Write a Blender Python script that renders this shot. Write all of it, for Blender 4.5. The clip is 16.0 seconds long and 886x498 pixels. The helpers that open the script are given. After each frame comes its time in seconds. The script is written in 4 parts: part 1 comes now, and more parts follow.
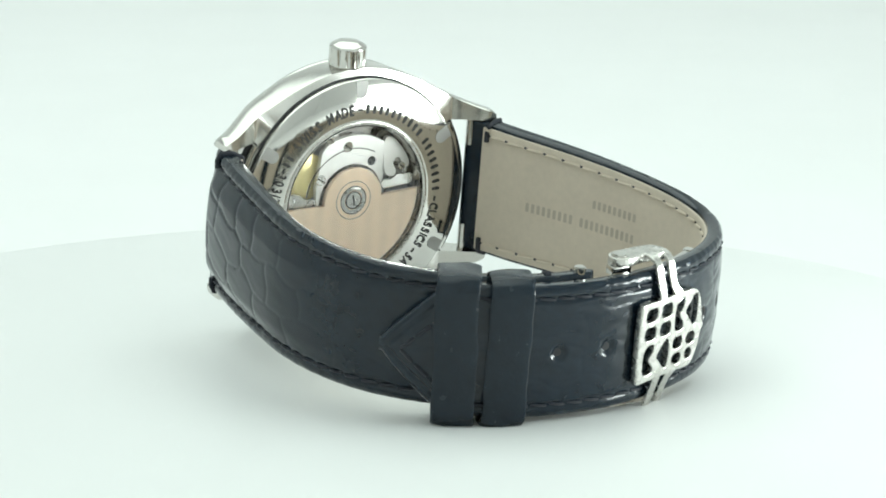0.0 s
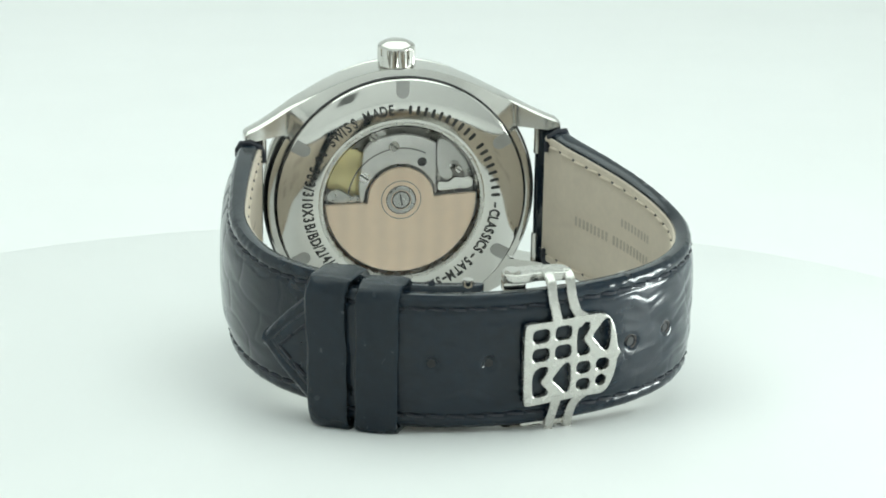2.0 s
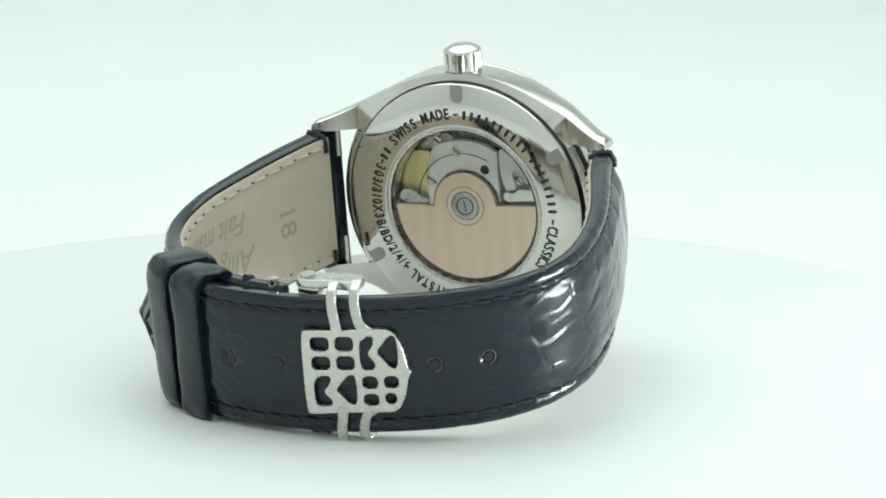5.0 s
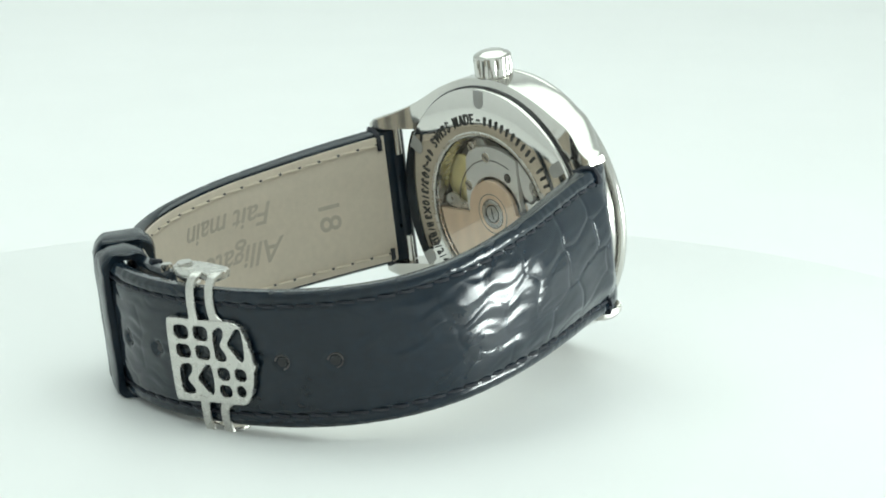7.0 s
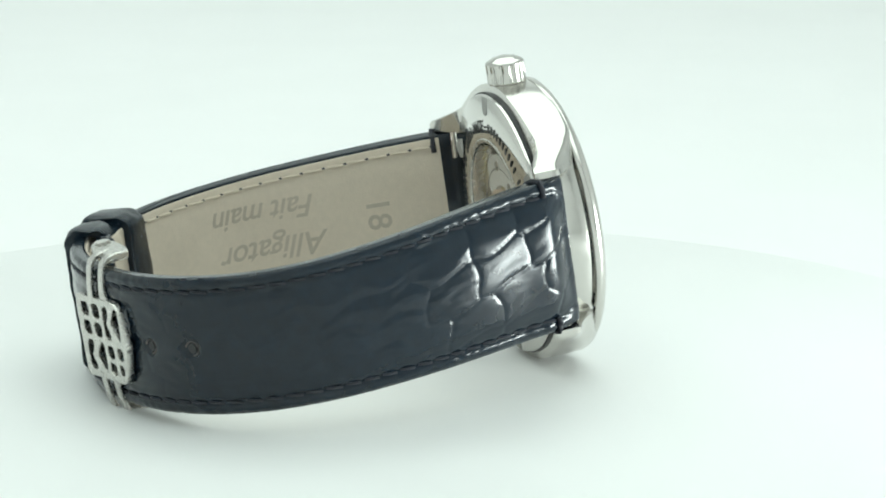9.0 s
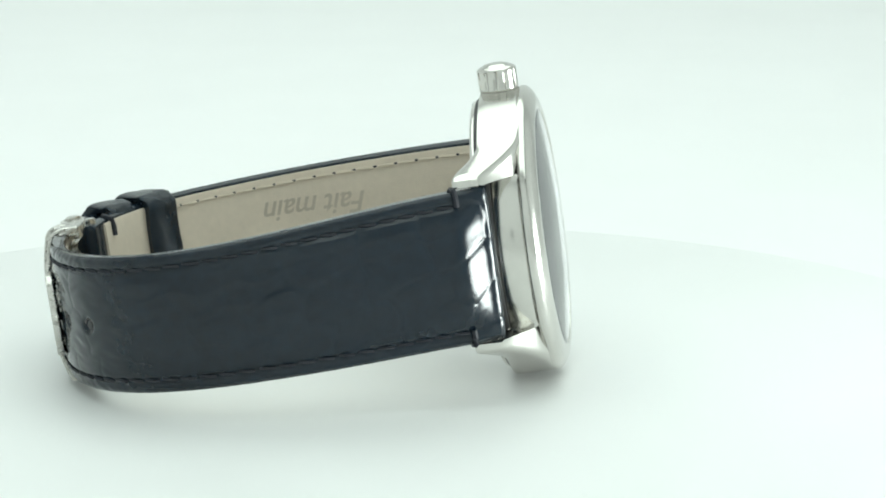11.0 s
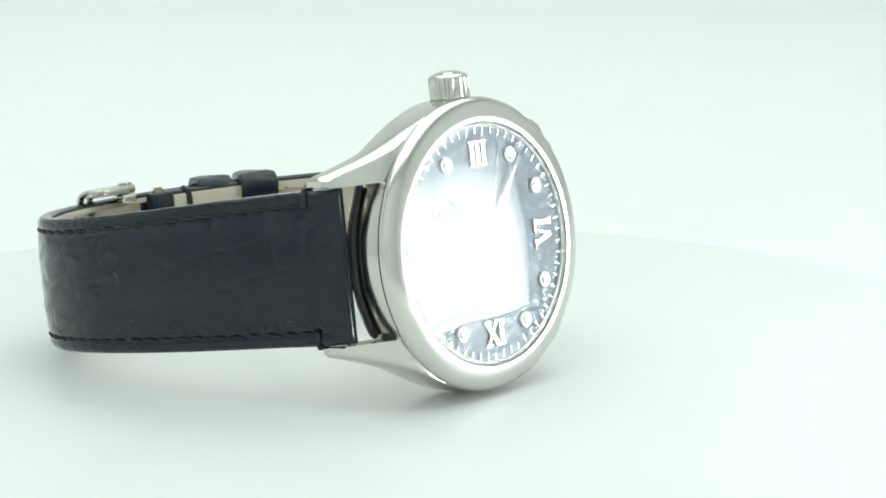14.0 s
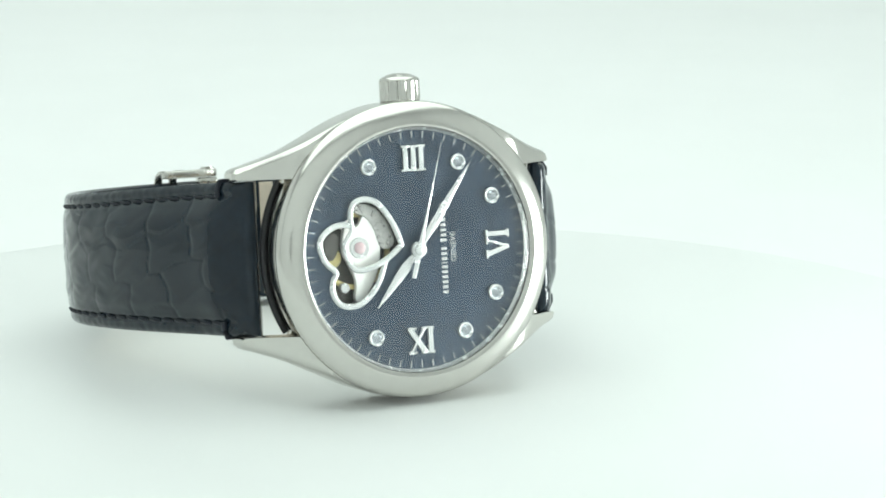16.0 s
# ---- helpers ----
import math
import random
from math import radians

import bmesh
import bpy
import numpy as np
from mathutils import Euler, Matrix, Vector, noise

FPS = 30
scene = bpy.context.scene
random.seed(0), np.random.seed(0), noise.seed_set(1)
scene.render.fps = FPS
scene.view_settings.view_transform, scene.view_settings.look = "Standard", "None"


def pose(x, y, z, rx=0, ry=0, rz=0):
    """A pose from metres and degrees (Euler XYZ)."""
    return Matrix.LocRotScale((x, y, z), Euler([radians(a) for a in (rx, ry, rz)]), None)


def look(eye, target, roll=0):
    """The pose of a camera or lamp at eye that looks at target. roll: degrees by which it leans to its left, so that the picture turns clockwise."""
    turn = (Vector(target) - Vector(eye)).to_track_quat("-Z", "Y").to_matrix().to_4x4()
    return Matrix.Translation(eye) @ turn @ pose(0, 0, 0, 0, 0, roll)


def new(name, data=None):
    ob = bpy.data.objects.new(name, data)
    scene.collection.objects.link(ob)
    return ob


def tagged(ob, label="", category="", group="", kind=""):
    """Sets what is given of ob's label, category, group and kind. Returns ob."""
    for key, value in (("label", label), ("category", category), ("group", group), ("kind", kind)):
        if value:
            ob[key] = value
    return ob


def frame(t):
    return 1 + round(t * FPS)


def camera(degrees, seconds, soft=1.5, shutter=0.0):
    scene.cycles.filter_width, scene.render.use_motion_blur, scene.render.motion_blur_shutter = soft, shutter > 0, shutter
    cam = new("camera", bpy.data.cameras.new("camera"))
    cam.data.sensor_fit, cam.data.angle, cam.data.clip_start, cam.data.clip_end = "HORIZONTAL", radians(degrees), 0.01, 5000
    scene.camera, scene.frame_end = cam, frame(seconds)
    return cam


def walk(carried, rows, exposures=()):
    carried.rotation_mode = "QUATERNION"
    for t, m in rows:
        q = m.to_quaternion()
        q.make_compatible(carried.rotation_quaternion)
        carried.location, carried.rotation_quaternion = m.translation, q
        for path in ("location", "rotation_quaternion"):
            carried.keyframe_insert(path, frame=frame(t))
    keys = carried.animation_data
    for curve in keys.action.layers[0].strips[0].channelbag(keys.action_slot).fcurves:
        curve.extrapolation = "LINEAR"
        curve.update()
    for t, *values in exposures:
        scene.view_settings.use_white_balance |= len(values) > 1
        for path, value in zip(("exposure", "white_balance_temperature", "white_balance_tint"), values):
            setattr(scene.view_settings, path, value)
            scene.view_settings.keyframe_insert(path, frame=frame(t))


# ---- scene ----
# ---- camera ----
cam = camera(17.28, 16.0, soft=1.8)
CAM = pose(0, -0.355, 0.0881, 78.18, -0.22, -1.19)
walk(cam, [(0.0, CAM), (16.0, CAM)])

# ---- world and light ----
world = bpy.data.worlds.new("world")
scene.world = world
world.use_nodes = True
world.node_tree.nodes["Background"].inputs[0].default_value = (0.85, 1.0, 0.935, 1)
world.node_tree.nodes["Background"].inputs[1].default_value = 0.30
scene.view_settings.exposure = 0.0


def area(name, m, w, h, watts, color=(0.85, 1.0, 0.935)):
    data = bpy.data.lights.new(name, "AREA")
    data.shape, data.size, data.size_y, data.energy, data.color = "RECTANGLE", w, h, watts, color
    ob = new(name, data)
    ob.matrix_world = m
    return ob


area("top_light", look((0, 0.12, 0.62), (0, 0.12, 0)), 0.9, 1.0, 4.2, (0.865, 1.0, 0.94))
softbox = area("softbox_light", look((0.262, -0.041, 0.025), (0, -0.041, 0.025)), 0.152, 0.084, 0.73, (0.90, 1.0, 0.97))


def fade(light, gain):
    """A softbox is brightest in its middle and fades towards its sides and one long edge."""
    light.use_nodes = True
    nt = light.node_tree
    em = nt.nodes["Emission"]
    geo, sep = nt.nodes.new("ShaderNodeNewGeometry"), nt.nodes.new("ShaderNodeSeparateXYZ")
    nt.links.new(geo.outputs["Parametric"], sep.inputs[0])
    total = None
    for axis, low, edge in (("X", 0.22, 0.34), ("Y", 0.10, 0.75)):
        dist, mr = sep.outputs[axis], nt.nodes.new("ShaderNodeMapRange")
        if axis == "X":
            mid = nt.nodes.new("ShaderNodeMath")
            mid.operation = "PINGPONG"
            mid.inputs[1].default_value = 0.5
            nt.links.new(dist, mid.inputs[0])
            dist = mid.outputs[0]
        mr.interpolation_type = "SMOOTHSTEP"
        for key, val in (("From Min", 0.0 if axis == "X" else 1.0 - edge), ("From Max", edge if axis == "X" else 1.0), ("To Min", low if axis == "X" else 1.0), ("To Max", 1.0 if axis == "X" else low)):
            mr.inputs[key].default_value = val
        nt.links.new(dist, mr.inputs["Value"])
        if total is None:
            total = mr.outputs[0]
        else:
            mul = nt.nodes.new("ShaderNodeMath")
            mul.operation = "MULTIPLY"
            nt.links.new(total, mul.inputs[0])
            nt.links.new(mr.outputs[0], mul.inputs[1])
            total = mul.outputs[0]
    scale = nt.nodes.new("ShaderNodeMath")
    scale.operation = "MULTIPLY"
    scale.inputs[1].default_value = gain
    nt.links.new(total, scale.inputs[0])
    nt.links.new(scale.outputs[0], em.inputs["Strength"])


fade(softbox.data, 1.75)


# ---- materials ----
def material(name, color, rough=0.5, metal=0.0, spec=0.5, vary=0.08, scale=900.0, bump=0.0, bump_scale=2500.0, coat=0.0):
    """A surface with a fine grain and a broader mottling, both in object space."""
    m = bpy.data.materials.new(name)
    m.use_nodes = True
    nt = m.node_tree
    b = nt.nodes["Principled BSDF"]
    b.inputs["Roughness"].default_value = rough
    b.inputs["Metallic"].default_value = metal
    b.inputs["Specular IOR Level"].default_value = spec
    b.inputs["Coat Weight"].default_value = coat
    b.inputs["Coat Roughness"].default_value = 0.08
    tc = nt.nodes.new("ShaderNodeTexCoord")
    out = []
    for s in (scale, scale * 0.12):
        n = nt.nodes.new("ShaderNodeTexNoise")
        n.inputs["Scale"].default_value = s
        n.inputs["Detail"].default_value = 4
        nt.links.new(tc.outputs["Object"], n.inputs["Vector"])
        out.append(n)
    mix = nt.nodes.new("ShaderNodeMath")
    mix.operation = "ADD"
    nt.links.new(out[0].outputs["Fac"], mix.inputs[0])
    nt.links.new(out[1].outputs["Fac"], mix.inputs[1])
    ramp = nt.nodes.new("ShaderNodeMapRange")
    ramp.inputs["From Min"].default_value, ramp.inputs["From Max"].default_value = 0.6, 1.4
    ramp.inputs["To Min"].default_value, ramp.inputs["To Max"].default_value = 1 - vary, 1 + vary
    nt.links.new(mix.outputs[0], ramp.inputs["Value"])
    mul = nt.nodes.new("ShaderNodeVectorMath")
    mul.operation = "SCALE"
    mul.inputs[0].default_value = color
    nt.links.new(ramp.outputs[0], mul.inputs["Scale"])
    nt.links.new(mul.outputs[0], b.inputs["Base Color"])
    rr = nt.nodes.new("ShaderNodeMapRange")
    rr.inputs["From Min"].default_value, rr.inputs["From Max"].default_value = 0.3, 0.7
    rr.inputs["To Min"].default_value, rr.inputs["To Max"].default_value = rough * 0.85, min(1, rough * 1.15)
    nt.links.new(out[0].outputs["Fac"], rr.inputs["Value"])
    nt.links.new(rr.outputs[0], b.inputs["Roughness"])
    if bump:
        n = nt.nodes.new("ShaderNodeTexNoise")
        n.inputs["Scale"].default_value = bump_scale
        nt.links.new(tc.outputs["Object"], n.inputs["Vector"])
        bp = nt.nodes.new("ShaderNodeBump")
        bp.inputs["Strength"].default_value = bump
        bp.inputs["Distance"].default_value = 0.0001
        nt.links.new(n.outputs["Fac"], bp.inputs["Height"])
        nt.links.new(bp.outputs[0], b.inputs["Normal"])
    return m


STEEL = material("polished_steel", (0.62, 0.605, 0.57), 0.11, 1.0, vary=0.03)
CASE_STEEL = material("case_steel", (0.64, 0.625, 0.59), 0.165, 1.0, vary=0.03)
BEZEL_STEEL = material("bezel_steel", (0.64, 0.625, 0.59), 0.17, 1.0, vary=0.03)
BACK_STEEL = material("mirror_polished_steel", (0.68, 0.665, 0.63), 0.085, 1.0, vary=0.02)
SATIN = material("satin_steel", (0.60, 0.585, 0.55), 0.27, 1.0, vary=0.05, bump=0.1)
BLACK = material("black_gasket", (0.012, 0.012, 0.014), 0.35)
LEATHER = material("navy_alligator_leather", (0.0075, 0.0142, 0.0228), 0.13, spec=0.35, vary=0.25, scale=700, bump=0.10, bump_scale=3000, coat=0.14)
LEATHER_EDGE = material("navy_painted_leather_edge", (0.0075, 0.0142, 0.0222), 0.24, spec=0.36, vary=0.2, bump=0.2)
LINING = material("beige_calf_lining", (0.61, 0.53, 0.435), 0.62, vary=0.07, scale=1200, bump=0.35, bump_scale=5000)
THREAD = material("navy_thread", (0.010, 0.012, 0.020), 0.6, vary=0.2)
THREAD_BEIGE = material("beige_thread", (0.60, 0.52, 0.42), 0.7, vary=0.1)
WORN = material("worn_leather", (0.11, 0.095, 0.09), 0.6, vary=0.3)
STAMP = material("debossed_lining", (0.43, 0.375, 0.31), 0.6, vary=0.12)
DIAL = material("dark_pearl_dial", (0.045, 0.064, 0.093), 0.45, vary=0.34, scale=1000)
ENGRAVE = material("black_engraving", (0.02, 0.02, 0.02), 0.5)
ROSE = material("rose_gold_rotor", (0.88, 0.68, 0.515), 0.36, 0.7, vary=0.05)
PLATE = material("rhodium_plate", (0.90, 0.885, 0.85), 0.45, 0.25, vary=0.06)
DARKPLATE = material("dark_movement_plate", (0.16, 0.15, 0.14), 0.35, 0.9, vary=0.25, scale=1500)
MIDPLATE = material("grey_movement_plate", (0.52, 0.51, 0.49), 0.3, 0.8, vary=0.3, scale=1600)
BRASS = material("yellow_brass_wheel", (0.86, 0.74, 0.36), 0.4, 0.6, vary=0.06)
RUBY = material("pink_jewel", (0.60, 0.45, 0.47), 0.1, vary=0.15, coat=0.6)
DIAMOND = material("cut_stone", (0.60, 0.63, 0.67), 0.12, 0.9, vary=0.2, scale=3000)
SILVER = material("silvered_print", (0.80, 0.81, 0.80), 0.25, 0.6, vary=0.04)
WHITE_PLATTER = material("white_platter", (0.80, 0.805, 0.80), 0.45, vary=0.015, scale=60, spec=0.35)
WHITE_CLOTH = material("white_tent_fabric", (0.845, 0.845, 0.845), 0.9, vary=0.015, scale=40, spec=0.1)
DARK_ROOM = material("dark_room_wall", (0.55, 0.55, 0.55), 0.8, vary=0.2, scale=10)


def glass_material(name):
    m = bpy.data.materials.new(name)
    m.use_nodes = True
    b = m.node_tree.nodes["Principled BSDF"]
    b.inputs["Base Color"].default_value = (1, 1, 1, 1)
    b.inputs["Roughness"].default_value = 0.01
    b.inputs["Transmission Weight"].default_value = 1.0
    b.inputs["IOR"].default_value = 1.42
    return m


GLASS = glass_material("sapphire_glass")
SLOT = material("matte_key_slot", (0.36, 0.355, 0.34), 0.5, 0.5, vary=0.1)


def stripe_rotor(m):
    """Broad brushed stripes across the rotor: a faint bump, with their sheen put into the colour."""
    nt = m.node_tree
    tc, wave, bp = nt.nodes.new("ShaderNodeTexCoord"), nt.nodes.new("ShaderNodeTexWave"), nt.nodes.new("ShaderNodeBump")
    wave.bands_direction = "X"
    wave.inputs["Scale"].default_value = 125
    wave.inputs["Distortion"].default_value = 0.4
    bp.inputs["Strength"].default_value, bp.inputs["Distance"].default_value = 0.06, 0.00004
    nt.links.new(tc.outputs["Object"], wave.inputs["Vector"])
    nt.links.new(wave.outputs["Fac"], bp.inputs["Height"])
    b = nt.nodes["Principled BSDF"]
    nt.links.new(bp.outputs[0], b.inputs["Normal"])
    old = b.inputs["Base Color"].links[0].from_socket
    # light and dark sheen of the stripes, multiplied into the base colour
    tone, mul = nt.nodes.new("ShaderNodeMapRange"), nt.nodes.new("ShaderNodeVectorMath")
    tone.inputs["To Min"].default_value, tone.inputs["To Max"].default_value = 0.965, 1.025
    mul.operation = "SCALE"
    nt.links.new(wave.outputs["Fac"], tone.inputs["Value"])
    nt.links.new(old, mul.inputs[0])
    nt.links.new(tone.outputs[0], mul.inputs["Scale"])
    nt.links.new(mul.outputs[0], b.inputs["Base Color"])


def pattern_dial(m):
    """A stamped lattice on the dial: a polished net round small matt discs and triangles."""
    nt = m.node_tree
    b = nt.nodes["Principled BSDF"]
    tc = nt.nodes.new("ShaderNodeTexCoord")
    total = None
    for a in (15, 75, 135):
        dot, cos = nt.nodes.new("ShaderNodeVectorMath"), nt.nodes.new("ShaderNodeMath")
        dot.operation, cos.operation = "DOT_PRODUCT", "COSINE"
        dot.inputs[1].default_value = (3800 * math.cos(radians(a)), 0, 3800 * math.sin(radians(a)))
        nt.links.new(tc.outputs["Object"], dot.inputs[0])
        nt.links.new(dot.outputs["Value"], cos.inputs[0])
        if total is None:
            total = cos.outputs[0]
        else:
            add = nt.nodes.new("ShaderNodeMath")
            nt.links.new(total, add.inputs[0])
            nt.links.new(cos.outputs[0], add.inputs[1])
            total = add.outputs[0]
    level = nt.nodes.new("ShaderNodeMapRange")
    level.inputs["From Min"].default_value, level.inputs["From Max"].default_value = -1.5, 3.0
    nt.links.new(total, level.inputs["Value"])
    net = nt.nodes.new("ShaderNodeValToRGB")
    el = net.color_ramp.elements
    el[0].position, el[0].color = 0.19, (1, 1, 1, 1)
    el[1].position, el[1].color = 0.23, (0, 0, 0, 1)
    for pos, v in ((0.46, 0), (0.51, 1), (0.8, 1), (0.85, 0)):
        e = el.new(pos)
        e.color = (v, v, v, 1)
    nt.links.new(level.outputs[0], net.inputs[0])
    for name, lo, hi in (("Roughness", 0.25, 0.38), ("Specular IOR Level", 0.42, 0.09)):
        mr = nt.nodes.new("ShaderNodeMapRange")
        mr.inputs["To Min"].default_value, mr.inputs["To Max"].default_value = lo, hi
        nt.links.new(net.outputs[0], mr.inputs["Value"])
        nt.links.new(mr.outputs[0], b.inputs[name])


def leather_relief(m, cell, depth):
    """Shallow creases and pebbles on top of the fine grain."""
    nt = m.node_tree
    b = nt.nodes["Principled BSDF"]
    old = b.inputs["Normal"].links[0].from_node
    tc, vo, no = nt.nodes.new("ShaderNodeTexCoord"), nt.nodes.new("ShaderNodeTexVoronoi"), nt.nodes.new("ShaderNodeTexNoise")
    vo.feature = "SMOOTH_F1"
    vo.inputs["Scale"].default_value = cell
    no.inputs["Scale"].default_value = cell * 0.45
    no.inputs["Detail"].default_value = 3
    add, bp = nt.nodes.new("ShaderNodeMath"), nt.nodes.new("ShaderNodeBump")
    for n in (vo, no):
        nt.links.new(tc.outputs["Object"], n.inputs["Vector"])
    nt.links.new(vo.outputs["Distance"], add.inputs[0])
    nt.links.new(no.outputs["Fac"], add.inputs[1])
    nt.links.new(add.outputs[0], bp.inputs["Height"])
    bp.inputs["Strength"].default_value, bp.inputs["Distance"].default_value = 1.0, depth
    nt.links.new(old.outputs[0], bp.inputs["Normal"])
    nt.links.new(bp.outputs[0], b.inputs["Normal"])


leather_relief(LEATHER, 420, 0.000018)
leather_relief(LEATHER_EDGE, 260, 0.00012)
stripe_rotor(ROSE)
pattern_dial(DIAL)


# ---- mesh helpers (built in millimetres) ----
def part(name, bm, mat, parent, label="", smooth=True):
    me = bpy.data.meshes.new(name)
    bm.normal_update()
    bm.to_mesh(me)
    bm.free()
    me.transform(Matrix.Scale(0.001, 4))
    me.materials.append(mat)
    if smooth:
        me.polygons.foreach_set("use_smooth", [True] * len(me.polygons))
        me.set_sharp_from_angle(angle=radians(38))
    ob = new(name, me)
    ob.parent = parent
    if label:
        tagged(ob, label)
    return ob


def bm_data(verts, faces):
    bm = bmesh.new()
    vs = [bm.verts.new(v) for v in verts]
    for f in faces:
        try:
            bm.faces.new([vs[i] for i in f])
        except ValueError:
            pass
    bmesh.ops.recalc_face_normals(bm, faces=bm.faces)
    return bm


def lathe(profile, seg=96, center=(0, 0, 0), closed=True, bump=None):
    """Turns (radius, y) pairs round the watch's y axis."""
    verts, faces, n = [], [], len(profile)
    for i in range(seg):
        a = 2 * math.pi * i / seg
        for r, y in profile:
            if bump:
                r = r * (1 + bump(a, r, y))
            verts.append((center[0] + r * math.cos(a), center[1] + y, center[2] + r * math.sin(a)))
    for i in range(seg):
        j = (i + 1) % seg
        for k in range(n if closed else n - 1):
            l = (k + 1) % n
            faces.append((i * n + k, i * n + l, j * n + l, j * n + k))
    bm = bm_data(verts, faces)
    bmesh.ops.remove_doubles(bm, verts=bm.verts, dist=1e-4)
    return bm


def box(size, m=Matrix(), bevel=0.0, seg=2):
    bm = bmesh.new()
    bmesh.ops.create_cube(bm, size=1, matrix=m @ Matrix.Diagonal((*size, 1)))
    if bevel:
        bmesh.ops.bevel(bm, geom=bm.edges[:], offset=bevel, segments=seg, affect="EDGES", profile=0.5)
    return bm


def rod(a, b, r, seg=16, r2=None):
    a, b = Vector(a), Vector(b)
    bm = bmesh.new()
    q = (b - a).to_track_quat("Z", "Y").to_matrix().to_4x4()
    bmesh.ops.create_cone(bm, cap_ends=True, segments=seg, radius1=r, radius2=r if r2 is None else r2, depth=(b - a).length,
                          matrix=Matrix.Translation((a + b) / 2) @ q)
    bmesh.ops.bevel(bm, geom=[e for e in bm.edges if len(e.link_faces) == 2 and any(len(f.verts) > 4 for f in e.link_faces)],
                    offset=r * 0.18, segments=2, affect="EDGES")
    return bm


def spline(points, step):
    """Even samples along a Catmull-Rom curve through 2D or 3D points."""
    p = [np.array(q, float) for q in points]
    p = [2 * p[0] - p[1]] + p + [2 * p[-1] - p[-2]]
    dense = []
    for i in range(1, len(p) - 2):
        for k in range(24):
            u = k / 24
            dense.append(0.5 * (2 * p[i] + (p[i + 1] - p[i - 1]) * u + (2 * p[i - 1] - 5 * p[i] + 4 * p[i + 1] - p[i + 2]) * u ** 2
                                + (3 * p[i] - p[i - 1] - 3 * p[i + 1] + p[i + 2]) * u ** 3))
    dense.append(p[-2])
    dense = np.array(dense)
    d = np.concatenate([[0], np.cumsum(np.linalg.norm(np.diff(dense, axis=0), axis=1))])
    n = max(2, int(d[-1] / step) + 1)
    s = np.linspace(0, d[-1], n)
    return s, np.stack([np.interp(s, d, dense[:, k]) for k in range(dense.shape[1])], 1)


def shape2d(loops, depth, bevel=0.0, resolution=2):
    """A flat plate in the XY plane with holes, from closed loops of points; returns a bmesh."""
    cu = bpy.data.curves.new("outline", "CURVE")
    cu.dimensions, cu.fill_mode, cu.extrude, cu.bevel_depth, cu.bevel_resolution = "2D", "BOTH", depth / 2, bevel, resolution
    for loop in loops:
        sp = cu.splines.new("POLY")
        sp.points.add(len(loop) - 1)
        for q, pt in zip(sp.points, loop):
            q.co = (pt[0], pt[1], 0, 1)
        sp.use_cyclic_u = True
    return curve_mesh(cu)


def curve_mesh(cu):
    ob = bpy.data.objects.new("outline", cu)
    me = bpy.data.meshes.new_from_object(ob)
    bm = bmesh.new()
    bm.from_mesh(me)
    bpy.data.objects.remove(ob)
    bpy.data.curves.remove(cu)
    bpy.data.meshes.remove(me)
    return bm


def lettering(text, size, depth=0.05, bold=0.0, slant=0.0):
    cu = bpy.data.curves.new("letters", "FONT")
    cu.body, cu.size, cu.extrude, cu.align_x, cu.align_y, cu.offset, cu.shear = text, size, depth / 2, "CENTER", "CENTER", bold, slant
    return curve_mesh(cu)


def letters_of(bm):
    """Splits a line of upright letters into one bmesh a letter: pieces that stand over one another belong together."""
    todo, pieces = set(bm.verts), []
    while todo:
        stack = [todo.pop()]
        island = set(stack)
        while stack:
            for e in stack.pop().link_edges:
                for v in e.verts:
                    if v in todo:
                        todo.remove(v)
                        island.add(v)
                        stack.append(v)
        pieces.append(island)
    groups = []
    for island in sorted(pieces, key=lambda g: min(v.co.x for v in g)):
        mid = sum(v.co.x for v in island) / len(island)
        if groups and mid < max(v.co.x for v in groups[-1]):
            groups[-1] |= island
        else:
            groups.append(set(island))
    out = []
    for group in groups:
        order = {v: i for i, v in enumerate(sorted(group, key=lambda v: v.index))}
        faces = [[order[v] for v in f.verts] for f in bm.faces if f.verts[0] in group]
        out.append(bm_data([tuple(v.co) for v in order], faces))
    bm.free()
    return out


def merge(bms):
    out = bmesh.new()
    for b in bms:
        me = bpy.data.meshes.new("tmp")
        b.to_mesh(me)
        b.free()
        out.from_mesh(me)
        bpy.data.meshes.remove(me)
    return out


def moved(bm, m):
    bm.transform(m)
    return bm


# flat drawings to the dial (seen from +y, crown up) and to the caseback (seen from -y)
FRONT = Matrix(((-1, 0, 0, 0), (0, 0, 1, 0), (0, 1, 0, 0), (0, 0, 0, 1)))
BACK = Matrix(((1, 0, 0, 0), (0, 0, -1, 0), (0, 1, 0, 0), (0, 0, 0, 1)))


def on_front(bm, y):
    return moved(bm, Matrix.Translation((0, y, 0)) @ FRONT)


def on_back(bm, y):
    return moved(bm, Matrix.Translation((0, y, 0)) @ BACK)


# ---- setting: a white photo tent, its front mostly closed by added panels ----
def slab(name, x0, x1, y0, y1, z0, z1, mat, label):
    bm = box(((x1 - x0) * 1000, (y1 - y0) * 1000, (z1 - z0) * 1000), Matrix.Translation(((x0 + x1) * 500, (y0 + y1) * 500, (z0 + z1) * 500)))
    return tagged(part(name, bm, mat, None, smooth=False), label, kind="structure")


